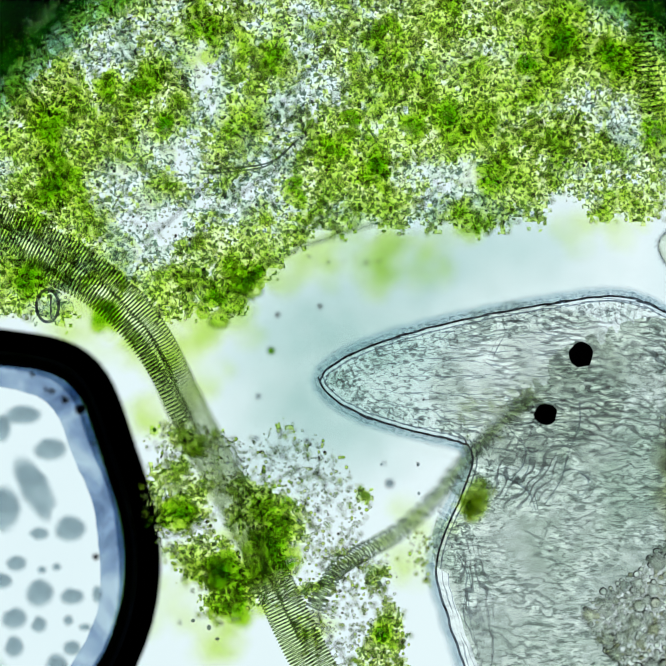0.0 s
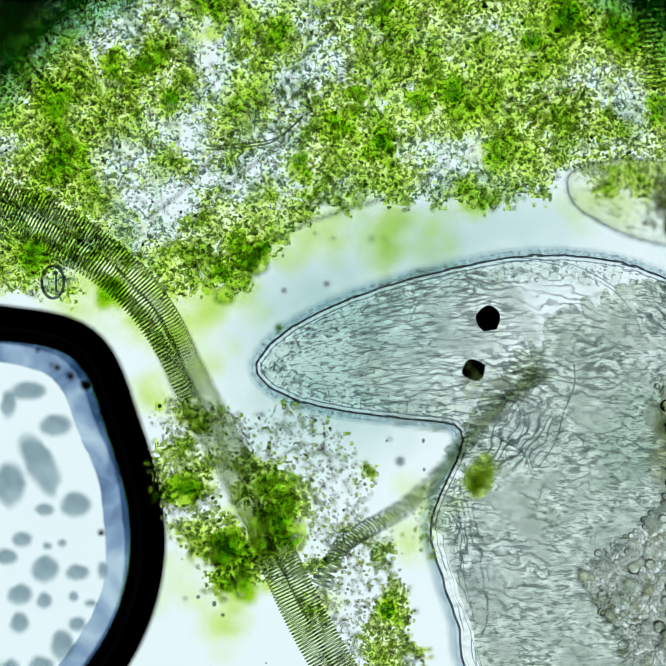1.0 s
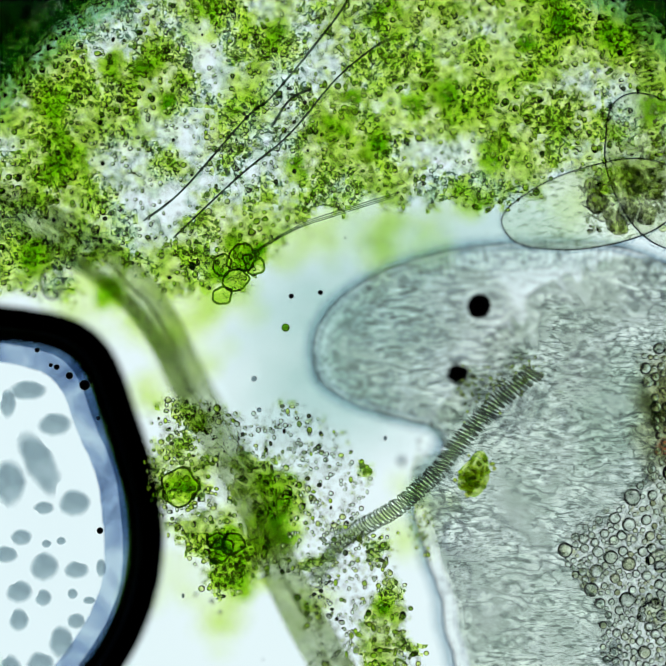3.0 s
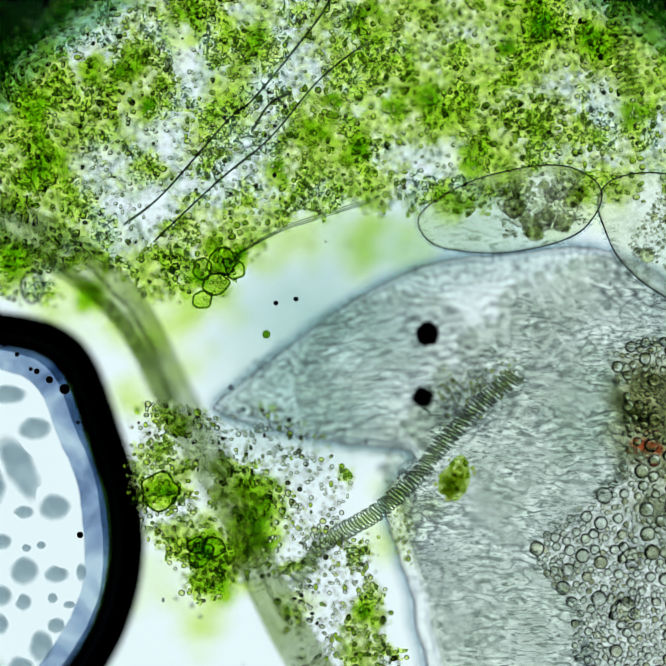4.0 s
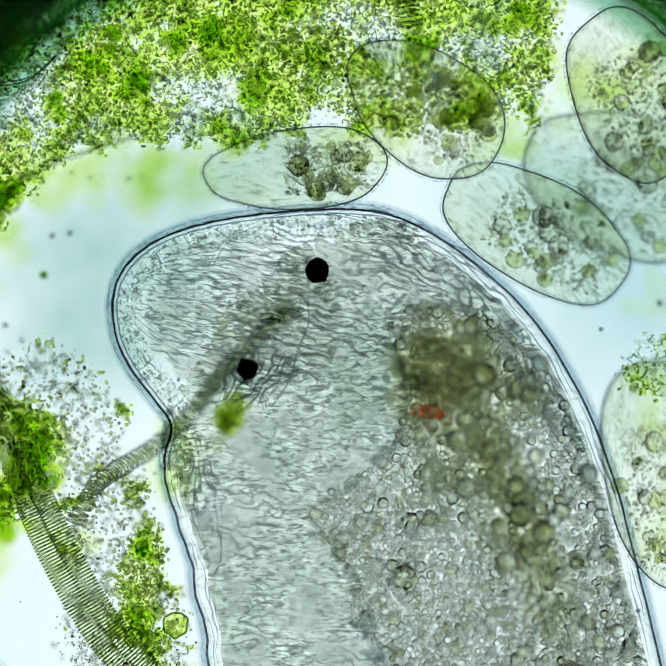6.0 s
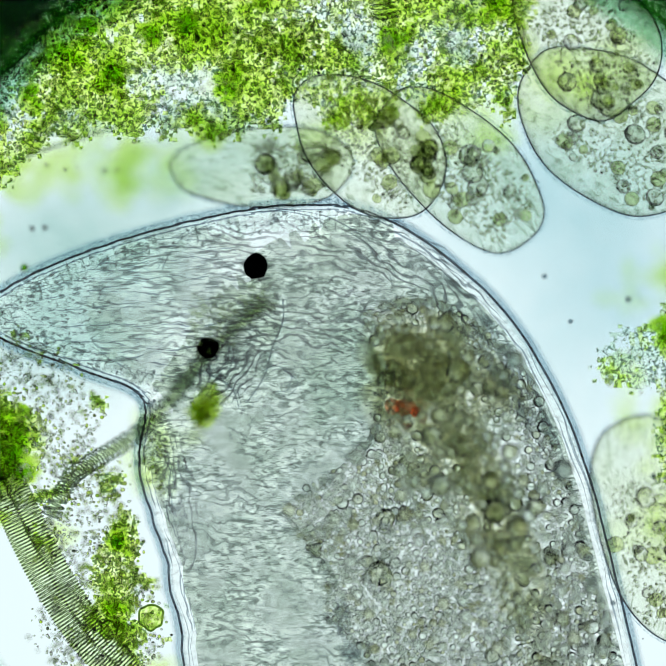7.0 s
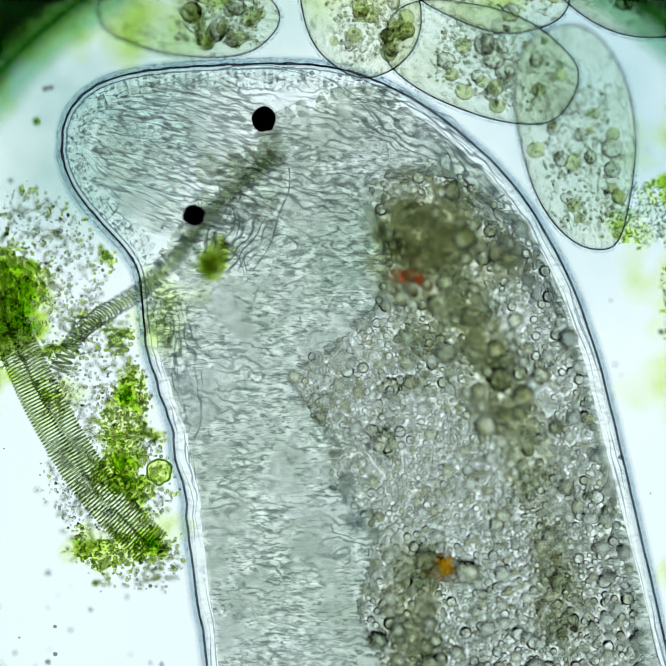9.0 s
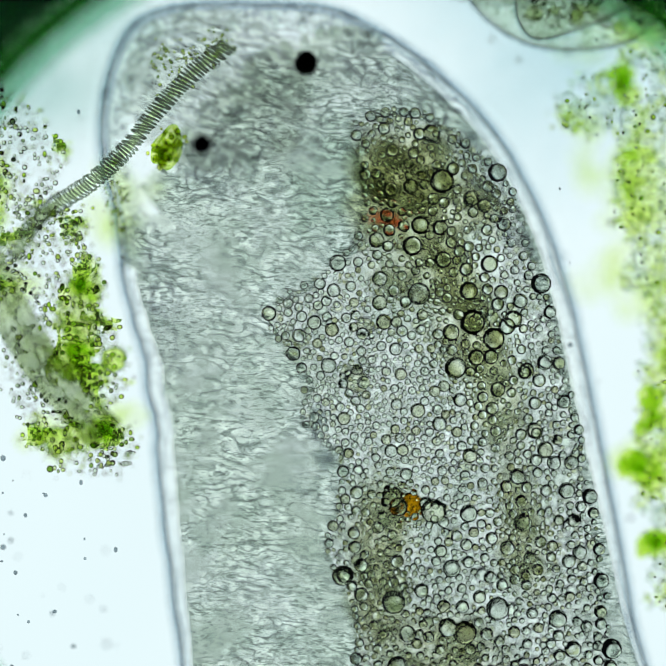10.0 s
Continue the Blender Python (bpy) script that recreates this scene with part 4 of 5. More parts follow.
# ---- ciliates ----
def ciliate(label, length, width, egg, greens, clears, seed, height, fill=-0.35):
    root = new("ciliate", None)
    tagged(root, label, "ciliate", "swimming ciliates")
    r = np.random.default_rng(seed)
    a, b = length / 2 * MM, width / 2 * MM
    o = ellipse(a, b, 72, egg, 0.09, seed, 0.92)
    body = part("body", lens("body", o, b * 0.5, b * 0.5, CILIATE, rings=7), root, "clear body")
    # pellicle, with the dark refraction edge painted in
    part("pellicle", tube("pellicle", o, 0.0019, DARK_OUTLINE, True, 8, 2.0), root, "thin dark outline")
    part("cilia", tube("cilia", [p * (1 + 0.006 / p.length) for p in o], 0.0035, CILIA, True, 6, 2.0), root, "fine fringe of cilia")

    spots = []

    def scatter(k, lo, hi, name, material, label_text):
        unit = ball(name, material, ICO2)
        for i in range(k):
            for tries in range(40):
                x, y = r.uniform(fill, 0.85) * a, r.uniform(-0.75, 0.75) * b
                q = r.uniform(lo, hi) * MM
                if (x / (a - q)) ** 2 + (y / ((b - q) * (1 + egg * x / a))) ** 2 < 0.92:
                    break
            z = r.uniform(-0.01, 0.03)
            if i % 2:
                spots.append((x, y, z, q))
            part(name, unit, root, label_text, Matrix.Translation((x, y, z)) @ Matrix.Diagonal((q, q * r.uniform(0.85, 1.1), q * 0.8, 1)))

    scatter(greens + 6, 9, 24, "food_ball", FOOD, "yellow-green food ball")
    scatter(clears + 4, 9, 27, "vacuole", VACUOLE, "clear round vacuole")
    gc = [(r.uniform(fill - 0.1, 0.8) * a, r.uniform(-0.62, 0.62) * b, r.uniform(-0.02, 0.03)) for i in range(620)]
    for i in range(len(spots)):
        x, y, z, q = spots[i]
        k = 9
        gc += [(x + r.normal(0, 0.38) * q, y + r.normal(0, 0.38) * q, z + 0.004) for j in range(k)]
    g = part("granules", beads("granules", gc, r.uniform(0.0022, 0.005, len(gc)), GRANULE, ICO1, 0.9), root, "fine grey granules")
    g["kind"] = "stuff"
    return root


# seconds, middle of the body on the plan (mm), turn in degrees (blunt end to the right at 0)
CILIATES = [
    (ciliate("slender clear ciliate with round vacuoles gliding along the worm", 440, 185, 0.14, 9, 6, 11, 0.02, 0.0), 0.03,
     [(0, 1760, 590, 0), (0.5, 1588, 549, -25), (1, 1528, 536, -12), (1.5, 1340, 542, 6), (2, 1380, 540, 16), (2.5, 1415, 544, 14), (4, 1242, 546, 10), (4.5, 1175, 557, 6), (5, 1227, 549, 6),
      (5.5, 1304, 586, 4), (6, 1258, 600, 4), (7.5, 1215, 614, 0), (8, 1138, 614, 0), (8.5, 1070, 579, -2), (9, 1042, 595, -4), (9.5, 1175, 628, 10), (10, 1250, 600, 10)]),
    (ciliate("broad pale green ciliate crowded with food balls", 410, 270, 0.12, 12, 8, 12, -0.05), 0.06,
     [(0, 1850, 350, -30), (1, 1750, 380, -40), (2, 1590, 420, -60), (2.5, 1550, 410, -65), (4, 1640, 600, -30), (4.5, 1575, 510, -55), (5, 1560, 484, -40), (5.5, 1553, 458, -40), (6, 1566, 450, -35),
      (7.5, 1450, 592, -45), (8, 1436, 586, -50), (8.5, 1418, 585, -55), (9, 1450, 538, -75), (9.5, 1430, 575, -60), (10, 1420, 560, -60)]),
    (ciliate("long clear ciliate with scattered vacuoles", 480, 255, 0.05, 4, 10, 13, 0.0), 0.02,
     [(0, 2150, 700, -40), (4, 2100, 700, -60), (5, 1960, 660, -70), (5.5, 1870, 680, -50), (6, 1826, 748, -30), (7.5, 1655, 525, -50), (8, 1642, 482, -50), (8.5, 1662, 524, -30), (9, 1735, 705, -20),
      (9.5, 1755, 728, -8), (10, 1900, 690, -5)]),
    (ciliate("large rounded ciliate with many ring-like vacuoles", 480, 330, 0.08, 6, 12, 14, 0.0), 0.03,
     [(0, 2350, 520, -30), (5, 2250, 560, -30), (5.5, 2120, 560, -25), (6, 2040, 632, -20), (7.5, 2075, 464, -40), (8, 2048, 450, -30), (8.5, 2060, 440, -20), (9, 2150, 480, 0), (9.5, 2200, 545, 0), (10, 2060, 765, -3)]),
    (ciliate("long pale ciliate resting beside the worm flank", 560, 280, -0.12, 5, 6, 15, 0.0), 0.05,
     [(0, 2180, 1330, -85), (5, 2150, 1300, -85), (6, 2126, 1320, -85), (7.5, 2185, 1510, -75), (8, 2068, 1354, -72), (8.5, 1992, 1114, -72), (9, 1965, 880, -82), (9.5, 2020, 868, -120), (10, 2150, 700, -140)]),
    (ciliate("green-flecked ciliate at the edge of the algae", 420, 300, 0.1, 10, 6, 16, 0.0), 0.0,
     [(0, 2250, 300, -60), (4, 2050, 380, -60), (5, 1910, 420, -70), (5.5, 1985, 380, -60), (6, 2060, 420, -60), (7.5, 1950, 250, -50), (8.5, 1850, 380, -30), (9, 1750, 480, -10), (9.5, 1670, 650, 12), (10, 1700, 600, 12)]),
]


# height of each ciliate over the slide's plane of rest (seconds, m), and how far it leans (degrees)
DEPTHS = {"ciliate": ((0, 0.09), (4.1, 0.09), (5, 0.0), (6, -0.02), (7.5, -0.10), (8.2, -0.10), (9, -0.05), (10, 0.0)),
          "ciliate.001": ((0, 0.10), (4, 0.10), (5, 0.03), (10, 0.0)),
          "ciliate.002": ((0, 0.02), (9, 0.02), (9.5, -0.12), (10, -0.1)),
          "ciliate.003": ((0, 0.0), (6, -0.10), (7.5, 0.0), (10, 0.0)),
          "ciliate.004": ((0, -0.06), (9, -0.05), (9.5, 0.03), (10, 0.0)),
          "ciliate.005": ((0, 0.0), (9, 0.02), (9.5, 0.1), (10, 0.05))}
TILTS = {"ciliate": -8, "ciliate.002": -8, "ciliate.004": -14}


def move_ciliates():
    for ob, z, rows in CILIATES:
        depths, tilt = DEPTHS.get(ob.name, ((0, z),)), TILTS.get(ob.name, 0)
        walk(ob, [(t, pose(*at(x, y, np.interp(t, [d[0] for d in depths], [d[1] for d in depths])), 0, tilt, turn)) for t, x, y, turn in rows])


# ---- algae ----
def edge_of_mat(x):
    pts = [(-300, 730), (140, 765), (225, 655), (400, 740), (560, 735), (650, 640), (720, 550), (1050, 530), (1200, 545), (1330, 480), (1500, 500), (1830, 470), (1870, 300), (1900, -400), (3000, -400)]
    for (x0, y0), (x1, y1) in zip(pts, pts[1:]):
        if x <= x1:
            return y0 + (y1 - y0) * (x - x0) / (x1 - x0)
    return -400


LOWER = [(640, 1130, 175, 120), (430, 1190, 80, 130), (540, 1360, 100, 90), (700, 1300, 110, 130), (840, 1480, 120, 170), (860, 1700, 150, 160), (930, 1880, 110, 75), (430, 1050, 90, 60), (760, 1230, 120, 90)]
RIGHT = [(2140, 1060, 95, 75), (2270, 1080, 110, 170), (2250, 1260, 85, 130), (2270, 1440, 80, 110), (2335, 1660, 110, 200), (2345, 1960, 110, 320)]


def in_blobs(x, y, blobs, slack):
    return any(((x - cx) / a) ** 2 + ((y - cy) / b) ** 2 < 1 + slack for cx, cy, a, b in blobs)


PALE = [(450, 200, 60, 140), (660, 310, 80, 120), (400, 390, 120, 60), (340, 520, 140, 95), (600, 470, 70, 60), (880, 310, 45, 50), (1060, 440, 100, 60), (1480, 280, 70, 60), (1120, 110, 80, 60), (620, 50, 80, 50),
        (720, 150, 60, 90), (230, 110, 110, 50), (600, 1080, 120, 60), (780, 1190, 80, 100), (820, 1410, 60, 100), (790, 1580, 70, 130), (740, 1720, 70, 110), (1700, 330, 60, 80), (130, 700, 100, 60), (1000, 1900, 60, 60)]
GREEN = [(130, 330, 110, 170), (380, 230, 70, 60), (800, 350, 80, 130), (980, 290, 70, 60), (560, 650, 110, 70), (1300, 150, 220, 150), (640, 1220, 90, 80), (540, 1360, 90, 90), (430, 1200, 70, 70), (900, 1480, 60, 100),
         (890, 1650, 60, 100), (640, 120, 60, 50), (900, 400, 70, 60), (1000, 80, 120, 80), (2335, 1760, 100, 260), (1250, 430, 90, 60), (1600, 150, 120, 100)]


def tone_at(x, y):
    """Below 0: colourless; above 0.2: deep green."""
    v = (-0.14 if x > 1990 else 0.02 if y > 900 else 0.12) + 0.55 * noise.fractal(Vector((x, y, 7)) * 0.011, 1.0, 2.0, 3)
    for blobs, sign in ((PALE, -0.42), (GREEN, 0.36)):
        for cx, cy, a, b in blobs:
            d = ((x - cx) / a) ** 2 + ((y - cy) / b) ** 2
            if d < 2.5:
                v += sign * math.exp(-d * 1.2)
    return v


def mat_at(x, y):
    """0: open water; otherwise how dense the algae are."""
    n = noise.fractal(Vector((x, y, 0)) * 0.011, 1.0, 2.0, 4)
    if y < edge_of_mat(x) + n * 45:
        return 0.75 + 0.5 * noise.noise(Vector((x, y, 40)) * 0.006)
    if in_blobs(x, y, LOWER, n * 0.6):
        return 0.8
    if in_blobs(x, y, RIGHT, n * 0.9):
        return 0.45
    return 0.0


def sheet(name, x0, x1, y0, y1, z, cell):
    """A thin, ragged film over the part of the plan where algae grow."""
    nx, ny = int((x1 - x0) / cell), int((y1 - y0) / cell)
    index, verts, faces = {}, [], []

    def corner(i, j, up):
        if (i, j, up) not in index:
            index[i, j, up] = len(verts)
            x, y = x0 + i * cell, y0 + j * cell
            j1, j2 = noise.noise(Vector((x, y, 3)) * 0.05), noise.noise(Vector((x, y, 9)) * 0.05)
            dz = 0.012 * noise.noise(Vector((x, y, 1)) * 0.01)
            verts.append(at(x + j1 * cell * 0.7, y + j2 * cell * 0.7, z + dz + (0.003 if up else -0.003)))
        return index[i, j, up]

    used = [(i, j) for i in range(nx) for j in range(ny) if mat_at(x0 + (i + 0.5) * cell + rng.normal(0, 9), y0 + (j + 0.5) * cell + rng.normal(0, 9)) > 0]
    if y0 > 800:
        used = [(i, j) for i, j in used if tone_at(x0 + (i + 0.5) * cell, y0 + (j + 0.5) * cell) > 0.08]
    else:
        used = [(i, j) for i, j in used if tone_at(x0 + (i + 0.5) * cell, y0 + (j + 0.5) * cell) + 0.05 * noise.noise(Vector((i, j, 4)) * 0.4) > -0.36]
    if z > 0.05:
        used = [(i, j) for i, j in used if noise.fractal(Vector((x0 + i * cell, y0 + j * cell, 60)) * 0.012, 1.0, 2.0, 2) > 0.02]
    for i, j in used:
        faces.append((corner(i, j, 1), corner(i, j + 1, 1), corner(i + 1, j + 1, 1), corner(i + 1, j, 1)))
        faces.append((corner(i, j, 0), corner(i + 1, j, 0), corner(i + 1, j + 1, 0), corner(i, j + 1, 0)))
    me = mesh_of(name, verts, faces, MAT_PALE)
    me.materials.append(MAT_MID)
    me.materials.append(MAT_FILM)
    kinds = []
    for i, j in used:
        v = tone_at(x0 + (i + 0.5) * cell, y0 + (j + 0.5) * cell) + rng.normal(0, 0.16)
        kinds += [0 if v < -0.06 else 1 if v < 0.18 else 2] * 2
    me.polygons.foreach_set("material_index", kinds)
    return me


AREAS = ((-140, 1950, -220, 800), (280, 1100, 940, 1990), (2000, 2440, 780, 2300))


def algae():
    green_c, green_s, grey_c, grey_s = [], [], [], []
    for (x0, x1, y0, y1), count in zip(AREAS, (25000, 14000, 6000)):
        for i in range(count):
            x, y = rng.uniform(x0, x1), rng.uniform(y0, y1)
            d = mat_at(x, y)
            if d <= 0 or rng.random() > d:
                continue
            tone = tone_at(x, y)
            if y < 900 and tone < -0.25 and rng.random() < 0.4:
                continue
            p = at(x + rng.normal(0, 10), y + rng.normal(0, 10), (rng.choice([0.0, 0.0, 0.11, 0.0, 0.0, 0.11, 0.0]) if x < 1990 else rng.choice([0.0, 0.0, 0.11])) + rng.normal(0, 0.012))
            s = rng.uniform(*((4.2, 7.4) if p.z > 0.05 else (2.4, 4.8))) * MM
            if y > 900:
                s *= 0.75 if x > 1990 else 1.0
            if tone + rng.normal(0, 0.22 if y > 900 else 0.12) > (0.01 if y > 900 else 0.05):
                green_c.append(tuple(p))
                green_s.append(s * 1.15)
            else:
                grey_c.append(tuple(p))
                grey_s.append(s * 0.9)
    mat = new("algae_mat", None)
    tagged(mat, "dense mat of green and colourless algal grains", "algae", kind="stuff")
    part("green_grains", beads("green_grains", green_c, green_s, GRAIN_GREEN, ICO1, 0.8, rng), mat, "bright green grains")["kind"] = "stuff"
    part("grey_grains", beads("grey_grains", grey_c, grey_s, GRAIN_GREY, ICO1, 0.8, rng), mat, "colourless and dark grains")["kind"] = "stuff"
    for x0, x1, y0, y1 in AREAS:
        for z in ((-0.015, 0.105) if x0 < 1990 else (-0.03,)):
            part("film", sheet("film", x0, x1, y0, y1, z, 10), mat, "grainy green film")["kind"] = "stuff"
    c, s = [], []
    for (x0, x1, y0, y1), count in zip(AREAS, (300, 80, 90)):
        for i in range(count):
            x, y = rng.uniform(x0, x1), rng.uniform(y0, y1)
            if mat_at(x, y) > 0 and tone_at(x, y) > -0.05:
                z, r = rng.uniform(-0.27, -0.06), rng.uniform(30, 80)
                for j in range(6):
                    c.append(tuple(at(x + rng.normal(0, r * 0.5), y + rng.normal(0, r * 0.5), z + rng.normal(0, 0.01))))
                    s.append(r * rng.uniform(0.35, 0.65) * MM)
    for x, y, r in ((430, 760, 70), (400, 850, 60), (380, 960, 60), (330, 830, 60), (470, 890, 50), (720, 600, 60), (810, 590, 80), (890, 610, 70), (250, 770, 60), (340, 1010, 50), (480, 800, 60), (520, 760, 50), (1040, 600, 60),
                    (180, 740, 70), (60, 700, 70), (450, 1480, 80), (470, 1560, 60), (980, 1250, 50), (950, 1330, 50), (1960, 420, 80), (2050, 330, 90), (1420, 520, 60), (1750, 520, 60),
                    (2170, 870, 60), (2260, 860, 70), (2180, 1200, 50), (2230, 1240, 60), (2250, 1330, 70), (2230, 1430, 60), (2280, 1520, 60)):
        for j in range(9):
            c.append(tuple(at(x + rng.normal(0, r * 0.8), y + rng.normal(0, r * 0.6), rng.uniform(-0.34, -0.27))))
            s.append(r * rng.uniform(0.3, 0.8) * MM)
    part("slime", beads("slime", c, s, BLOB_GREEN, ICO2, 0.3, rng, 0.22), mat, "pale green slime under the grains")["kind"] = "stuff"


algae()

# green clumps of cells: place on the plan (mm), height (m), spread, cells, size of a cell (mm)
CLUMPS = [(110, 290, -0.10, 45, 12, 22), (140, 420, -0.06, 50, 14, 22), (90, 480, -0.08, 40, 10, 20), (245, 205, -0.02, 26, 9, 18), (390, 275, -0.04, 30, 9, 20), (640, 130, -0.12, 32, 8, 24), (790, 350, -0.05, 44, 14, 20),
          (830, 280, -0.05, 36, 10, 18), (980, 295, -0.10, 34, 9, 22), (560, 650, 0.02, 34, 10, 20), (505, 700, 0.0, 32, 9, 20), (610, 640, 0.03, 22, 7, 16), (640, 1210, -0.06, 42, 12, 22), (520, 1330, -0.02, 40, 12, 22),
          (548, 1440, -0.20, 42, 11, 28), (620, 1300, -0.16, 40, 10, 26), (425, 1205, 0.02, 36, 10, 20), (1050, 270, -0.10, 36, 10, 22), (1330, 90, -0.10, 44, 12, 24), (1450, 120, -0.12, 46, 12, 24), (330, 190, -0.08, 36, 9, 20),
          (1240, 140, -0.06, 36, 9, 20), (900, 60, -0.06, 34, 9, 20), (1560, 300, -0.08, 40, 10, 22), (1150, 420, -0.05, 30, 8, 18), (700, 450, -0.05, 26, 8, 18), (880, 400, -0.05, 36, 10, 18), (480, 60, -0.10, 40, 10, 22),
          (690, 1330, -0.14, 40, 9, 24), (900, 1500, -0.02, 24, 9, 15), (890, 1640, -0.02, 26, 9, 15), (960, 1830, -0.03, 26, 8, 16), (2260, 1790, -0.03, 40, 12, 22), (2240, 1930, -0.05, 44, 12, 22), (2270, 2110, -0.05, 40, 10, 22),
          (2190, 1000, -0.10, 40, 10, 24), (240, 760, -0.14, 46, 8, 28), (60, 640, -0.12, 40, 8, 26), (1680, 60, -0.06, 40, 10, 22), (1780, 250, -0.08, 36, 8, 22)]


CELLS = [beads("cell", [(0, 0, 0)], [1.0], BLOB_DEEP, ICO2, 0.45, rng, 0.18) for i in range(5)]


def clump(x, y, z, spread, count, size):
    root = new("algal_clump", None)
    root.location = at(x, y, z)
    tagged(root, "lumpy bright green clump of algal cells", "algae", "green algal clumps")
    for i in range(count):
        where = Matrix.Translation((rng.normal(0, spread * 0.5) * MM, rng.normal(0, spread * 0.5) * MM, rng.normal(0, 0.012)))
        part("cell", CELLS[i % 5], root, "", where @ Matrix.Rotation(rng.uniform(0, 6.28), 4, "Z") @ Matrix.Scale(rng.uniform(0.6, 1.15) * size * MM, 4))


for row in CLUMPS:
    clump(*row)


# ---- lobed green cells, single cells ----
def lobed(name, label, lobes, walled=True):
    x0, y0, z0 = lobes[0][:3]
    root = new(name, None)
    root.location = at(x0, y0, z0)
    tagged(root, label, "alga")
    for x, y, z, a, b, turn in lobes:
        where = Matrix.Translation(at(x, y, z) - root.location) @ Matrix.Rotation(turn, 4, "Z")
        o = ellipse(a * MM, b * MM, 36, wobble=0.35, seed=x)
        cell = part("cell", lens("cell", o, 0.02, 0.02, BLOB_DEEP, rings=5), root, "green cell", where)
        if walled:
            part("cell_wall", tube("cell_wall", o, 0.0026, DARK_GREEN, True, 6, 1.6), cell, "dark green cell wall")
    return root


lobed("green_alga", "cluster of lobed bright green algal cells", [(566, 663, 0.12, 34, 30, 0.4), (520, 680, 0.118, 22, 26, 0), (555, 715, 0.122, 34, 22, 0.3), (520, 752, 0.12, 24, 20, 0.2), (595, 680, 0.116, 22, 26, 0.9)])
worm_alga = lobed("green_alga", "yellow-green granular algal clump lying on the worm", [(1112, 1172, 0.140, 36, 50, -0.35)], walled=False)
gr = np.random.default_rng(5)
spots = [(gr.normal(0, 0.017), gr.normal(0, 0.023)) for i in range(90)]
part("chloroplast_mass", beads("chloroplast_mass", [(0.35 * y + x, y, 0.012 + gr.normal(0, 0.008)) for x, y in spots], gr.uniform(0.004, 0.009, 90), GRAIN_DEEP, ICO1, 0.8, gr), worm_alga, "yellow-green granules")["kind"] = "stuff"
lobed("green_alga", "round yellow-green algal cell in the debris", [(425, 1200, 0.12, 48, 42, 0.2)])
lobed("green_alga", "dark green cluster at the edge of the debris", [(515, 1350, 0.12, 28, 24, 0.2), (545, 1335, 0.118, 26, 22, 0.5), (505, 1330, 0.116, 20, 18, 0)])
lobed("green_alga", "small round green cell beside the worm flank", [(980, 1670, 0.01, 27, 30, 0)])
lobed("green_alga", "small round green cell in the debris", [(880, 1700, 0.0, 20, 22, 0)])

root = new("diatom", None)
root.location = at(112, 720, 0.0)
tagged(root, "small oval diatom shell lying in the debris", "diatom")
o = ellipse(0.026, 0.038, 40)
part("shell", lens("shell", o, 0.012, 0.012, CLEAR, rings=5), root, "clear shell")
part("girdle", tube("girdle", o, 0.0035, CUTICLE, True, 6, 1.5), root, "dark girdle")
part("raphe", tube("raphe", [Vector((0.008, y * 0.001, 0.008)) for y in range(-26, 27, 4)], 0.002, CUTICLE), root, "dark centre line")


# ---- spiral vessels ----
def coil(path, radius, pitch, wire, material, name):
    seg = [0.0]
    for a, b in zip(path, path[1:]):
        seg.append(seg[-1] + (b - a).length)
    total, pts, k = seg[-1], [], 0
    steps = int(total / pitch * 12)
    for i in range(steps):
        d = total * i / steps
        while k < len(seg) - 2 and seg[k + 1] < d:
            k += 1
        f = (d - seg[k]) / max(seg[k + 1] - seg[k], 1e-9)
        p = path[k].lerp(path[k + 1], f)
        t = (path[k + 1] - path[k]).normalized()
        u = Vector((-t.y, t.x, 0)).normalized()
        w = t.cross(u)
        a = 2 * math.pi * i / 12
        q = radius * (1 + 0.10 * noise.noise(p * 14))
        pts.append(p + u * (q * math.cos(a)) + w * (q * 0.6 * math.sin(a)))
    return tube(name, pts, wire, material, False, 5)


def vessel(label, rows, radius, pitch, strands):
    root = new("spiral_vessel", None)
    root.location = at(*rows[0])
    tagged(root, label, "plant vessel")
    path = curve([at(*r) - root.location for r in rows], 10)
    for side in strands:
        own = []
        for i, p in enumerate(path):
            t = (path[min(i + 1, len(path) - 1)] - path[max(i - 1, 0)]).normalized()
            own.append(p + Vector((-t.y, t.x, 0)) * side)
        part("tube", tube("tube", own, radius, VESSEL, False, 12, 0.6), root, "olive tube wall")
        part("spiral", coil(own, radius * 1.06, pitch, 0.0017, COIL, "spiral"), root, "dark spiral thickening")
    return root


vessel("long olive bundle of plant vessels with spiral thickening", [(-80, 500, 0.0), (60, 560, 0.0), (180, 625, 0.0), (290, 715, 0.0), (365, 810, -0.03), (425, 940, -0.10), (500, 1090, -0.16), (580, 1240, -0.15), (655, 1400, -0.03),
       (735, 1560, 0.0), (830, 1710, 0.0), (960, 1850, -0.02)], 0.025, 0.0080, (-0.023, 0.023))
vessel("side strand of a plant vessel with dense rings", [(100, 640, -0.02), (210, 700, -0.01), (300, 780, -0.01), (370, 880, -0.02), (430, 1000, -0.04)], 0.018, 0.009, (0.0,))
vessel("dark ringed vessel in the upper algae", [(1500, -80, 0.02), (1510, 60, 0.02), (1520, 180, 0.03), (1535, 270, 0.04)], 0.026, 0.012, (0.0,))


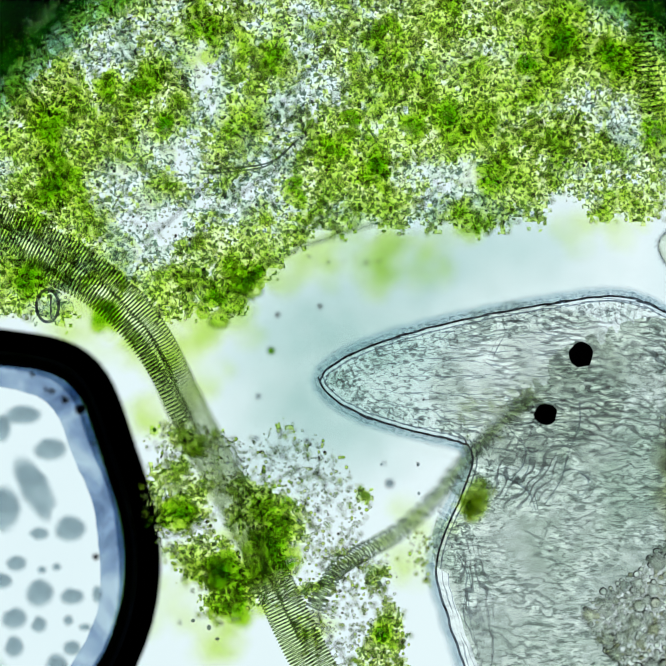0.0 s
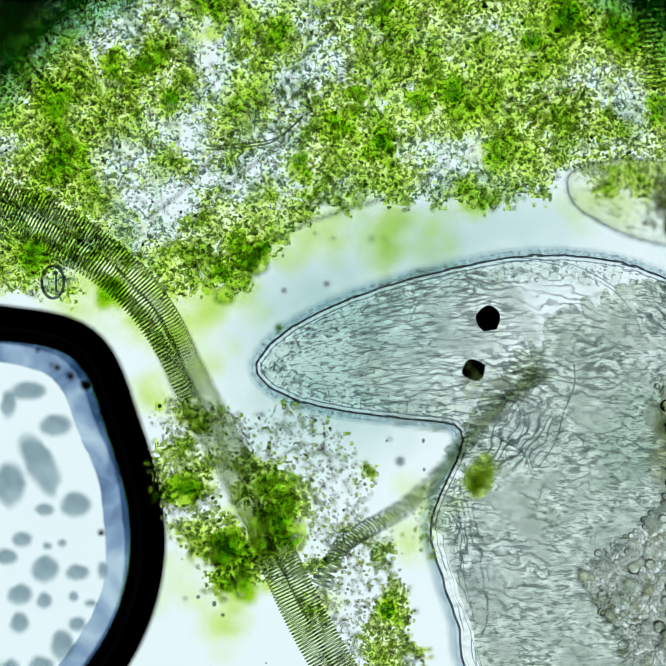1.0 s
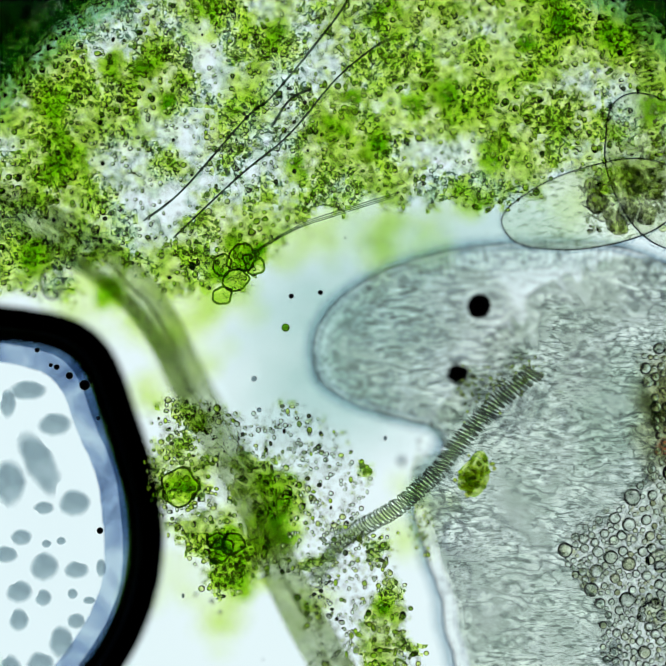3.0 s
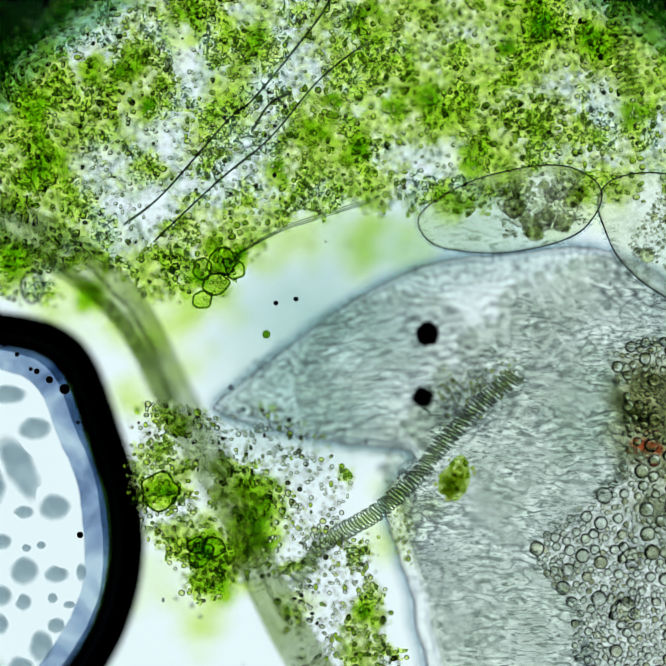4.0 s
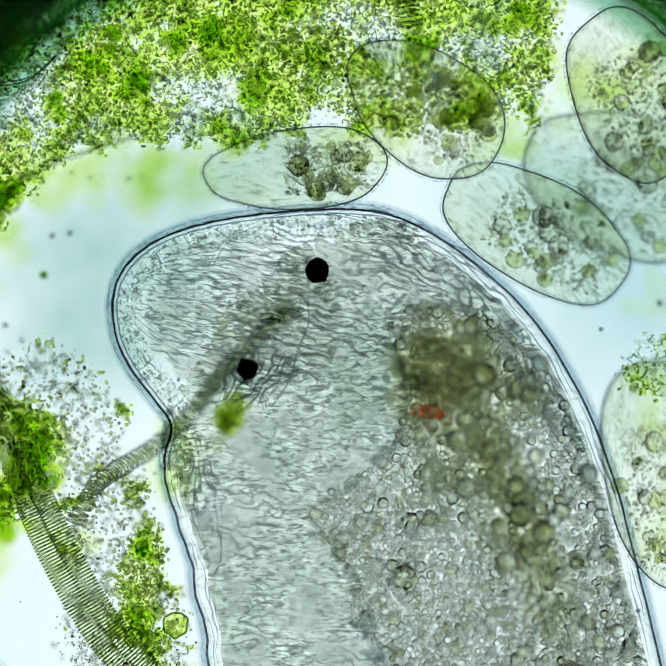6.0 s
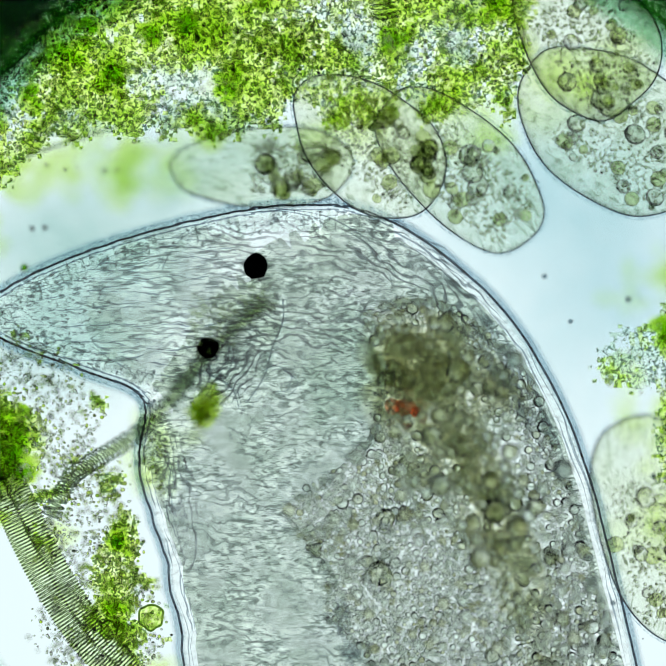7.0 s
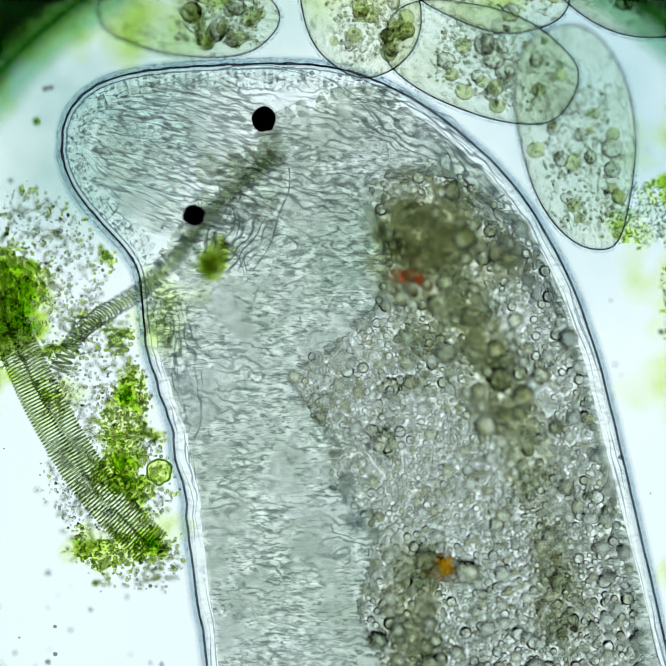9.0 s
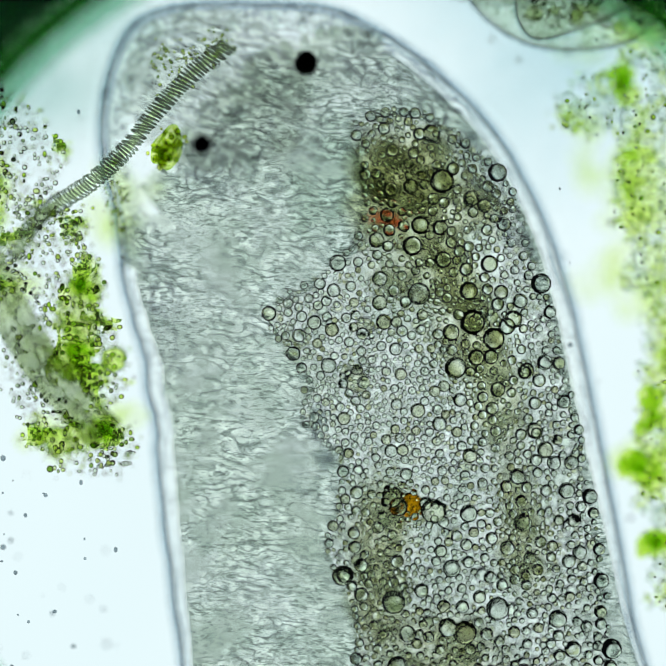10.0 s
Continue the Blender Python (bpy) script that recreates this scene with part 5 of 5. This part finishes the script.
def ringed_thread():
    rows = [(742, 1430, -0.01), (790, 1345, 0.0), (850, 1300, 0.05), (935, 1248, 0.10), (1022, 1168, 0.13), (1078, 1096, 0.14), (1158, 1010, 0.142), (1215, 962, 0.142), (1258, 930, 0.14)]
    root = new("ringed_thread", None)
    root.location = at(*rows[0])
    tagged(root, "thin plant thread with dark rings lying over the worm", "plant vessel")
    path = curve([at(*r) - root.location for r in rows], 10)
    part("core", tube("core", path, lambda f: 0.012 * (1 - 0.4 * f), VESSEL, False, 8), root, "pale core")
    circle = [Vector((0, math.cos(2 * math.pi * i / 14), math.sin(2 * math.pi * i / 14))) for i in range(14)]
    verts, faces = [], []
    for i, p in enumerate(circle):
        for j in range(4):
            a = math.pi / 2 * j
            verts.append(p * (1 + 0.11 * math.cos(a)) + Vector((0.11 * math.sin(a), 0, 0)))
    for i in range(14):
        for j in range(4):
            faces.append((i * 4 + j, i * 4 + (j + 1) % 4, (i + 1) % 14 * 4 + (j + 1) % 4, (i + 1) % 14 * 4 + j))
    ring = mesh_of("ring", verts, faces, COIL_DARK)
    walked, due = 0.0, 0.0
    for a, b in zip(path, path[1:]):
        step = (b - a).length
        while due <= walked + step:
            f = (due - walked) / step
            p = a.lerp(b, f)
            turn = (b - a).to_track_quat("X", "Z").to_matrix().to_4x4()
            r = 0.0215 * (1 + 0.08 * noise.noise(p * 40))
            part("ring", ring, root, "", Matrix.Translation(p) @ turn @ Matrix.Rotation(0.25 + rng.normal(0, 0.12), 4, "Z") @ Matrix.Scale(r, 4))
            due += 0.0088 * rng.uniform(0.8, 1.2)
        walked += step


ringed_thread()

dc, ds = [], []
for cx, cy, sx, sy, count in ((1170, 955, 50, 18, 70), (1235, 925, 22, 18, 30), (1130, 1000, 30, 30, 30), (840, 1330, 40, 30, 60), (990, 1290, 18, 40, 50)):
    for i in range(count):
        dc.append(tuple(at(cx + rng.normal(0, sx), cy + rng.normal(0, sy), (0.15 if cx > 1000 else 0.06) + rng.normal(0, 0.012))))
        ds.append(rng.uniform(2.5, 5.5) * MM)
dust = new("debris_grains", beads("debris_grains", dc, ds, GRAIN_GREEN, ICO1, 0.8, rng))
tagged(dust, "fine yellow-green grains scattered along the thread", "debris", kind="stuff")


def fibre(label, rows, radius, gap):
    root = new("fibre", None)
    root.location = at(*rows[0])
    tagged(root, label, "fibre", "plant fibres")
    path = curve([at(*r) - root.location for r in rows], 12)
    for side in gap:
        own = [p + Vector((-0.7, -0.7, 0)) * (side + 0.0015 * noise.noise(p * 25 + Vector((side * 900, 0, 0)))) for p in path]
        part("strand", tube("strand", own, radius, PALE_LINE, False, 6), root)


fibre("long thin grey fibre crossing the algae", [(340, 570, 0.10), (430, 500, 0.12), (580, 330, 0.12), (640, 280, 0.12), (740, 160, 0.12), (820, 50, 0.12), (860, -60, 0.12)], 0.0023, (0.0, 0.008))
fibre("long thin grey fibre crossing the algae", [(410, 610, 0.10), (560, 470, 0.12), (680, 370, 0.12), (790, 240, 0.12), (880, 165, 0.12), (930, 140, 0.11)], 0.0021, (0.0, 0.009))
fibre("bundle of thin fibres over the open water", [(600, 645, 0.11), (700, 590, 0.12), (800, 555, 0.12), (930, 515, 0.12)], 0.0013, (-0.010, 0.0, 0.009))
fibre("short bent fibre in the algae", [(640, 350, 0.10), (680, 290, 0.12), (730, 262, 0.12)], 0.0024, (0.0, 0.007))
fibre("fine curved fibre in the clear patch", [(480, 400, 0.0), (560, 395, 0.0), (640, 380, 0.0), (700, 330, 0.0)], 0.0022, (0.0, 0.012))

# ---- uneven backlight, put in as tinted sheets deep in the water ----
hz = new("backlight_falloff", None)
tagged(hz, "faint blue-grey sheets that dim the lamp light unevenly", "haze", kind="stuff")
for x, y, a, b in ((880, 660, 300, 220), (1180, 600, 300, 160), (640, 830, 200, 220), (740, 1050, 260, 170), (860, 880, 260, 240), (1960, 760, 340, 330), (2180, 700, 330, 380), (2080, 1000, 300, 320), (1800, 640, 260, 200)):
    o = ellipse(a * 1.25 * MM, b * 1.25 * MM, 48, wobble=0.2, seed=x)
    part("cloud", lens("cloud", o, 0.01, 0.01, FALLOFF if x < 1500 else FALLOFF_BLUE, rings=5), hz, "", Matrix.Translation(at(x, y, -0.30 - x * 0.00001)))["kind"] = "stuff"

# ---- loose particles ----
pc, ps = [], []
for x0, x1, y0, y1, count in ((480, 1000, 1070, 1180, 10), (600, 1000, 560, 640, 8), (600, 1000, 1900, 2400, 44), (1900, 2250, 900, 2300, 20), (380, 620, 1380, 1700, 8)):
    for i in range(count):
        x, y = rng.uniform(x0, x1), rng.uniform(y0, y1)
        if mat_at(x, y) > 0:
            continue
        pc.append(tuple(at(x, y, rng.choice([0.0, 0.12, -0.1]) + rng.normal(0, 0.02))))
        ps.append(rng.choice([2.5, 3.5, 5.0, 6.5]) * MM)
specks = new("loose_specks", beads("loose_specks", pc, ps, SPECK, ICO1, 1.0, rng))
tagged(specks, "tiny grey specks drifting in the water", "specks", kind="stuff")

DRIFTERS = []
for x, y, z, r, vx, vy, mat in ((660, 830, 0.12, 10, 6, 4, "g"), (600, 945, 0.12, 7, -5, 6, "s"), (610, 1020, 0.12, 6, 4, -5, "s"), (675, 750, 0.12, 6, 8, 3, "d"), (750, 738, 0.12, 6, -4, 5, "d"),
                                (2170, 890, -0.1, 8, -14, 6, "s"), (1960, 830, -0.1, 7, -10, 9, "s"), (2010, 1000, -0.05, 6, -9, -6, "s"), (940, 1150, -0.12, 12, 6, 5, "s")):
    ob = new("particle", ball("particle", {"d": DARK_DOT, "s": SPECK, "g": CELL_GREEN}[mat], ICO2))
    ob.scale = (r * MM,) * 3
    tagged(ob, "small dark particle drifting in the water" if mat != "g" else "tiny round green cell drifting in the water", "particle", "drifting particles")
    DRIFTERS.append((ob, x, y, z, vx, vy))


def move_particles():
    for ob, x, y, z, vx, vy in DRIFTERS:
        walk(ob, [(t, pose(*at(x + vx * (t - 2.5) + 6 * math.sin(t * 1.3 + vy), y + vy * (t - 2.5) + 5 * math.cos(t * 1.1 + vx), z))) for t in (0, 1, 2, 3, 4, 5, 6, 7, 8, 9, 10)])


def motions():
    walk(stop, STOP_ROWS)
    move_worm()
    move_ciliates()
    move_particles()


motions()
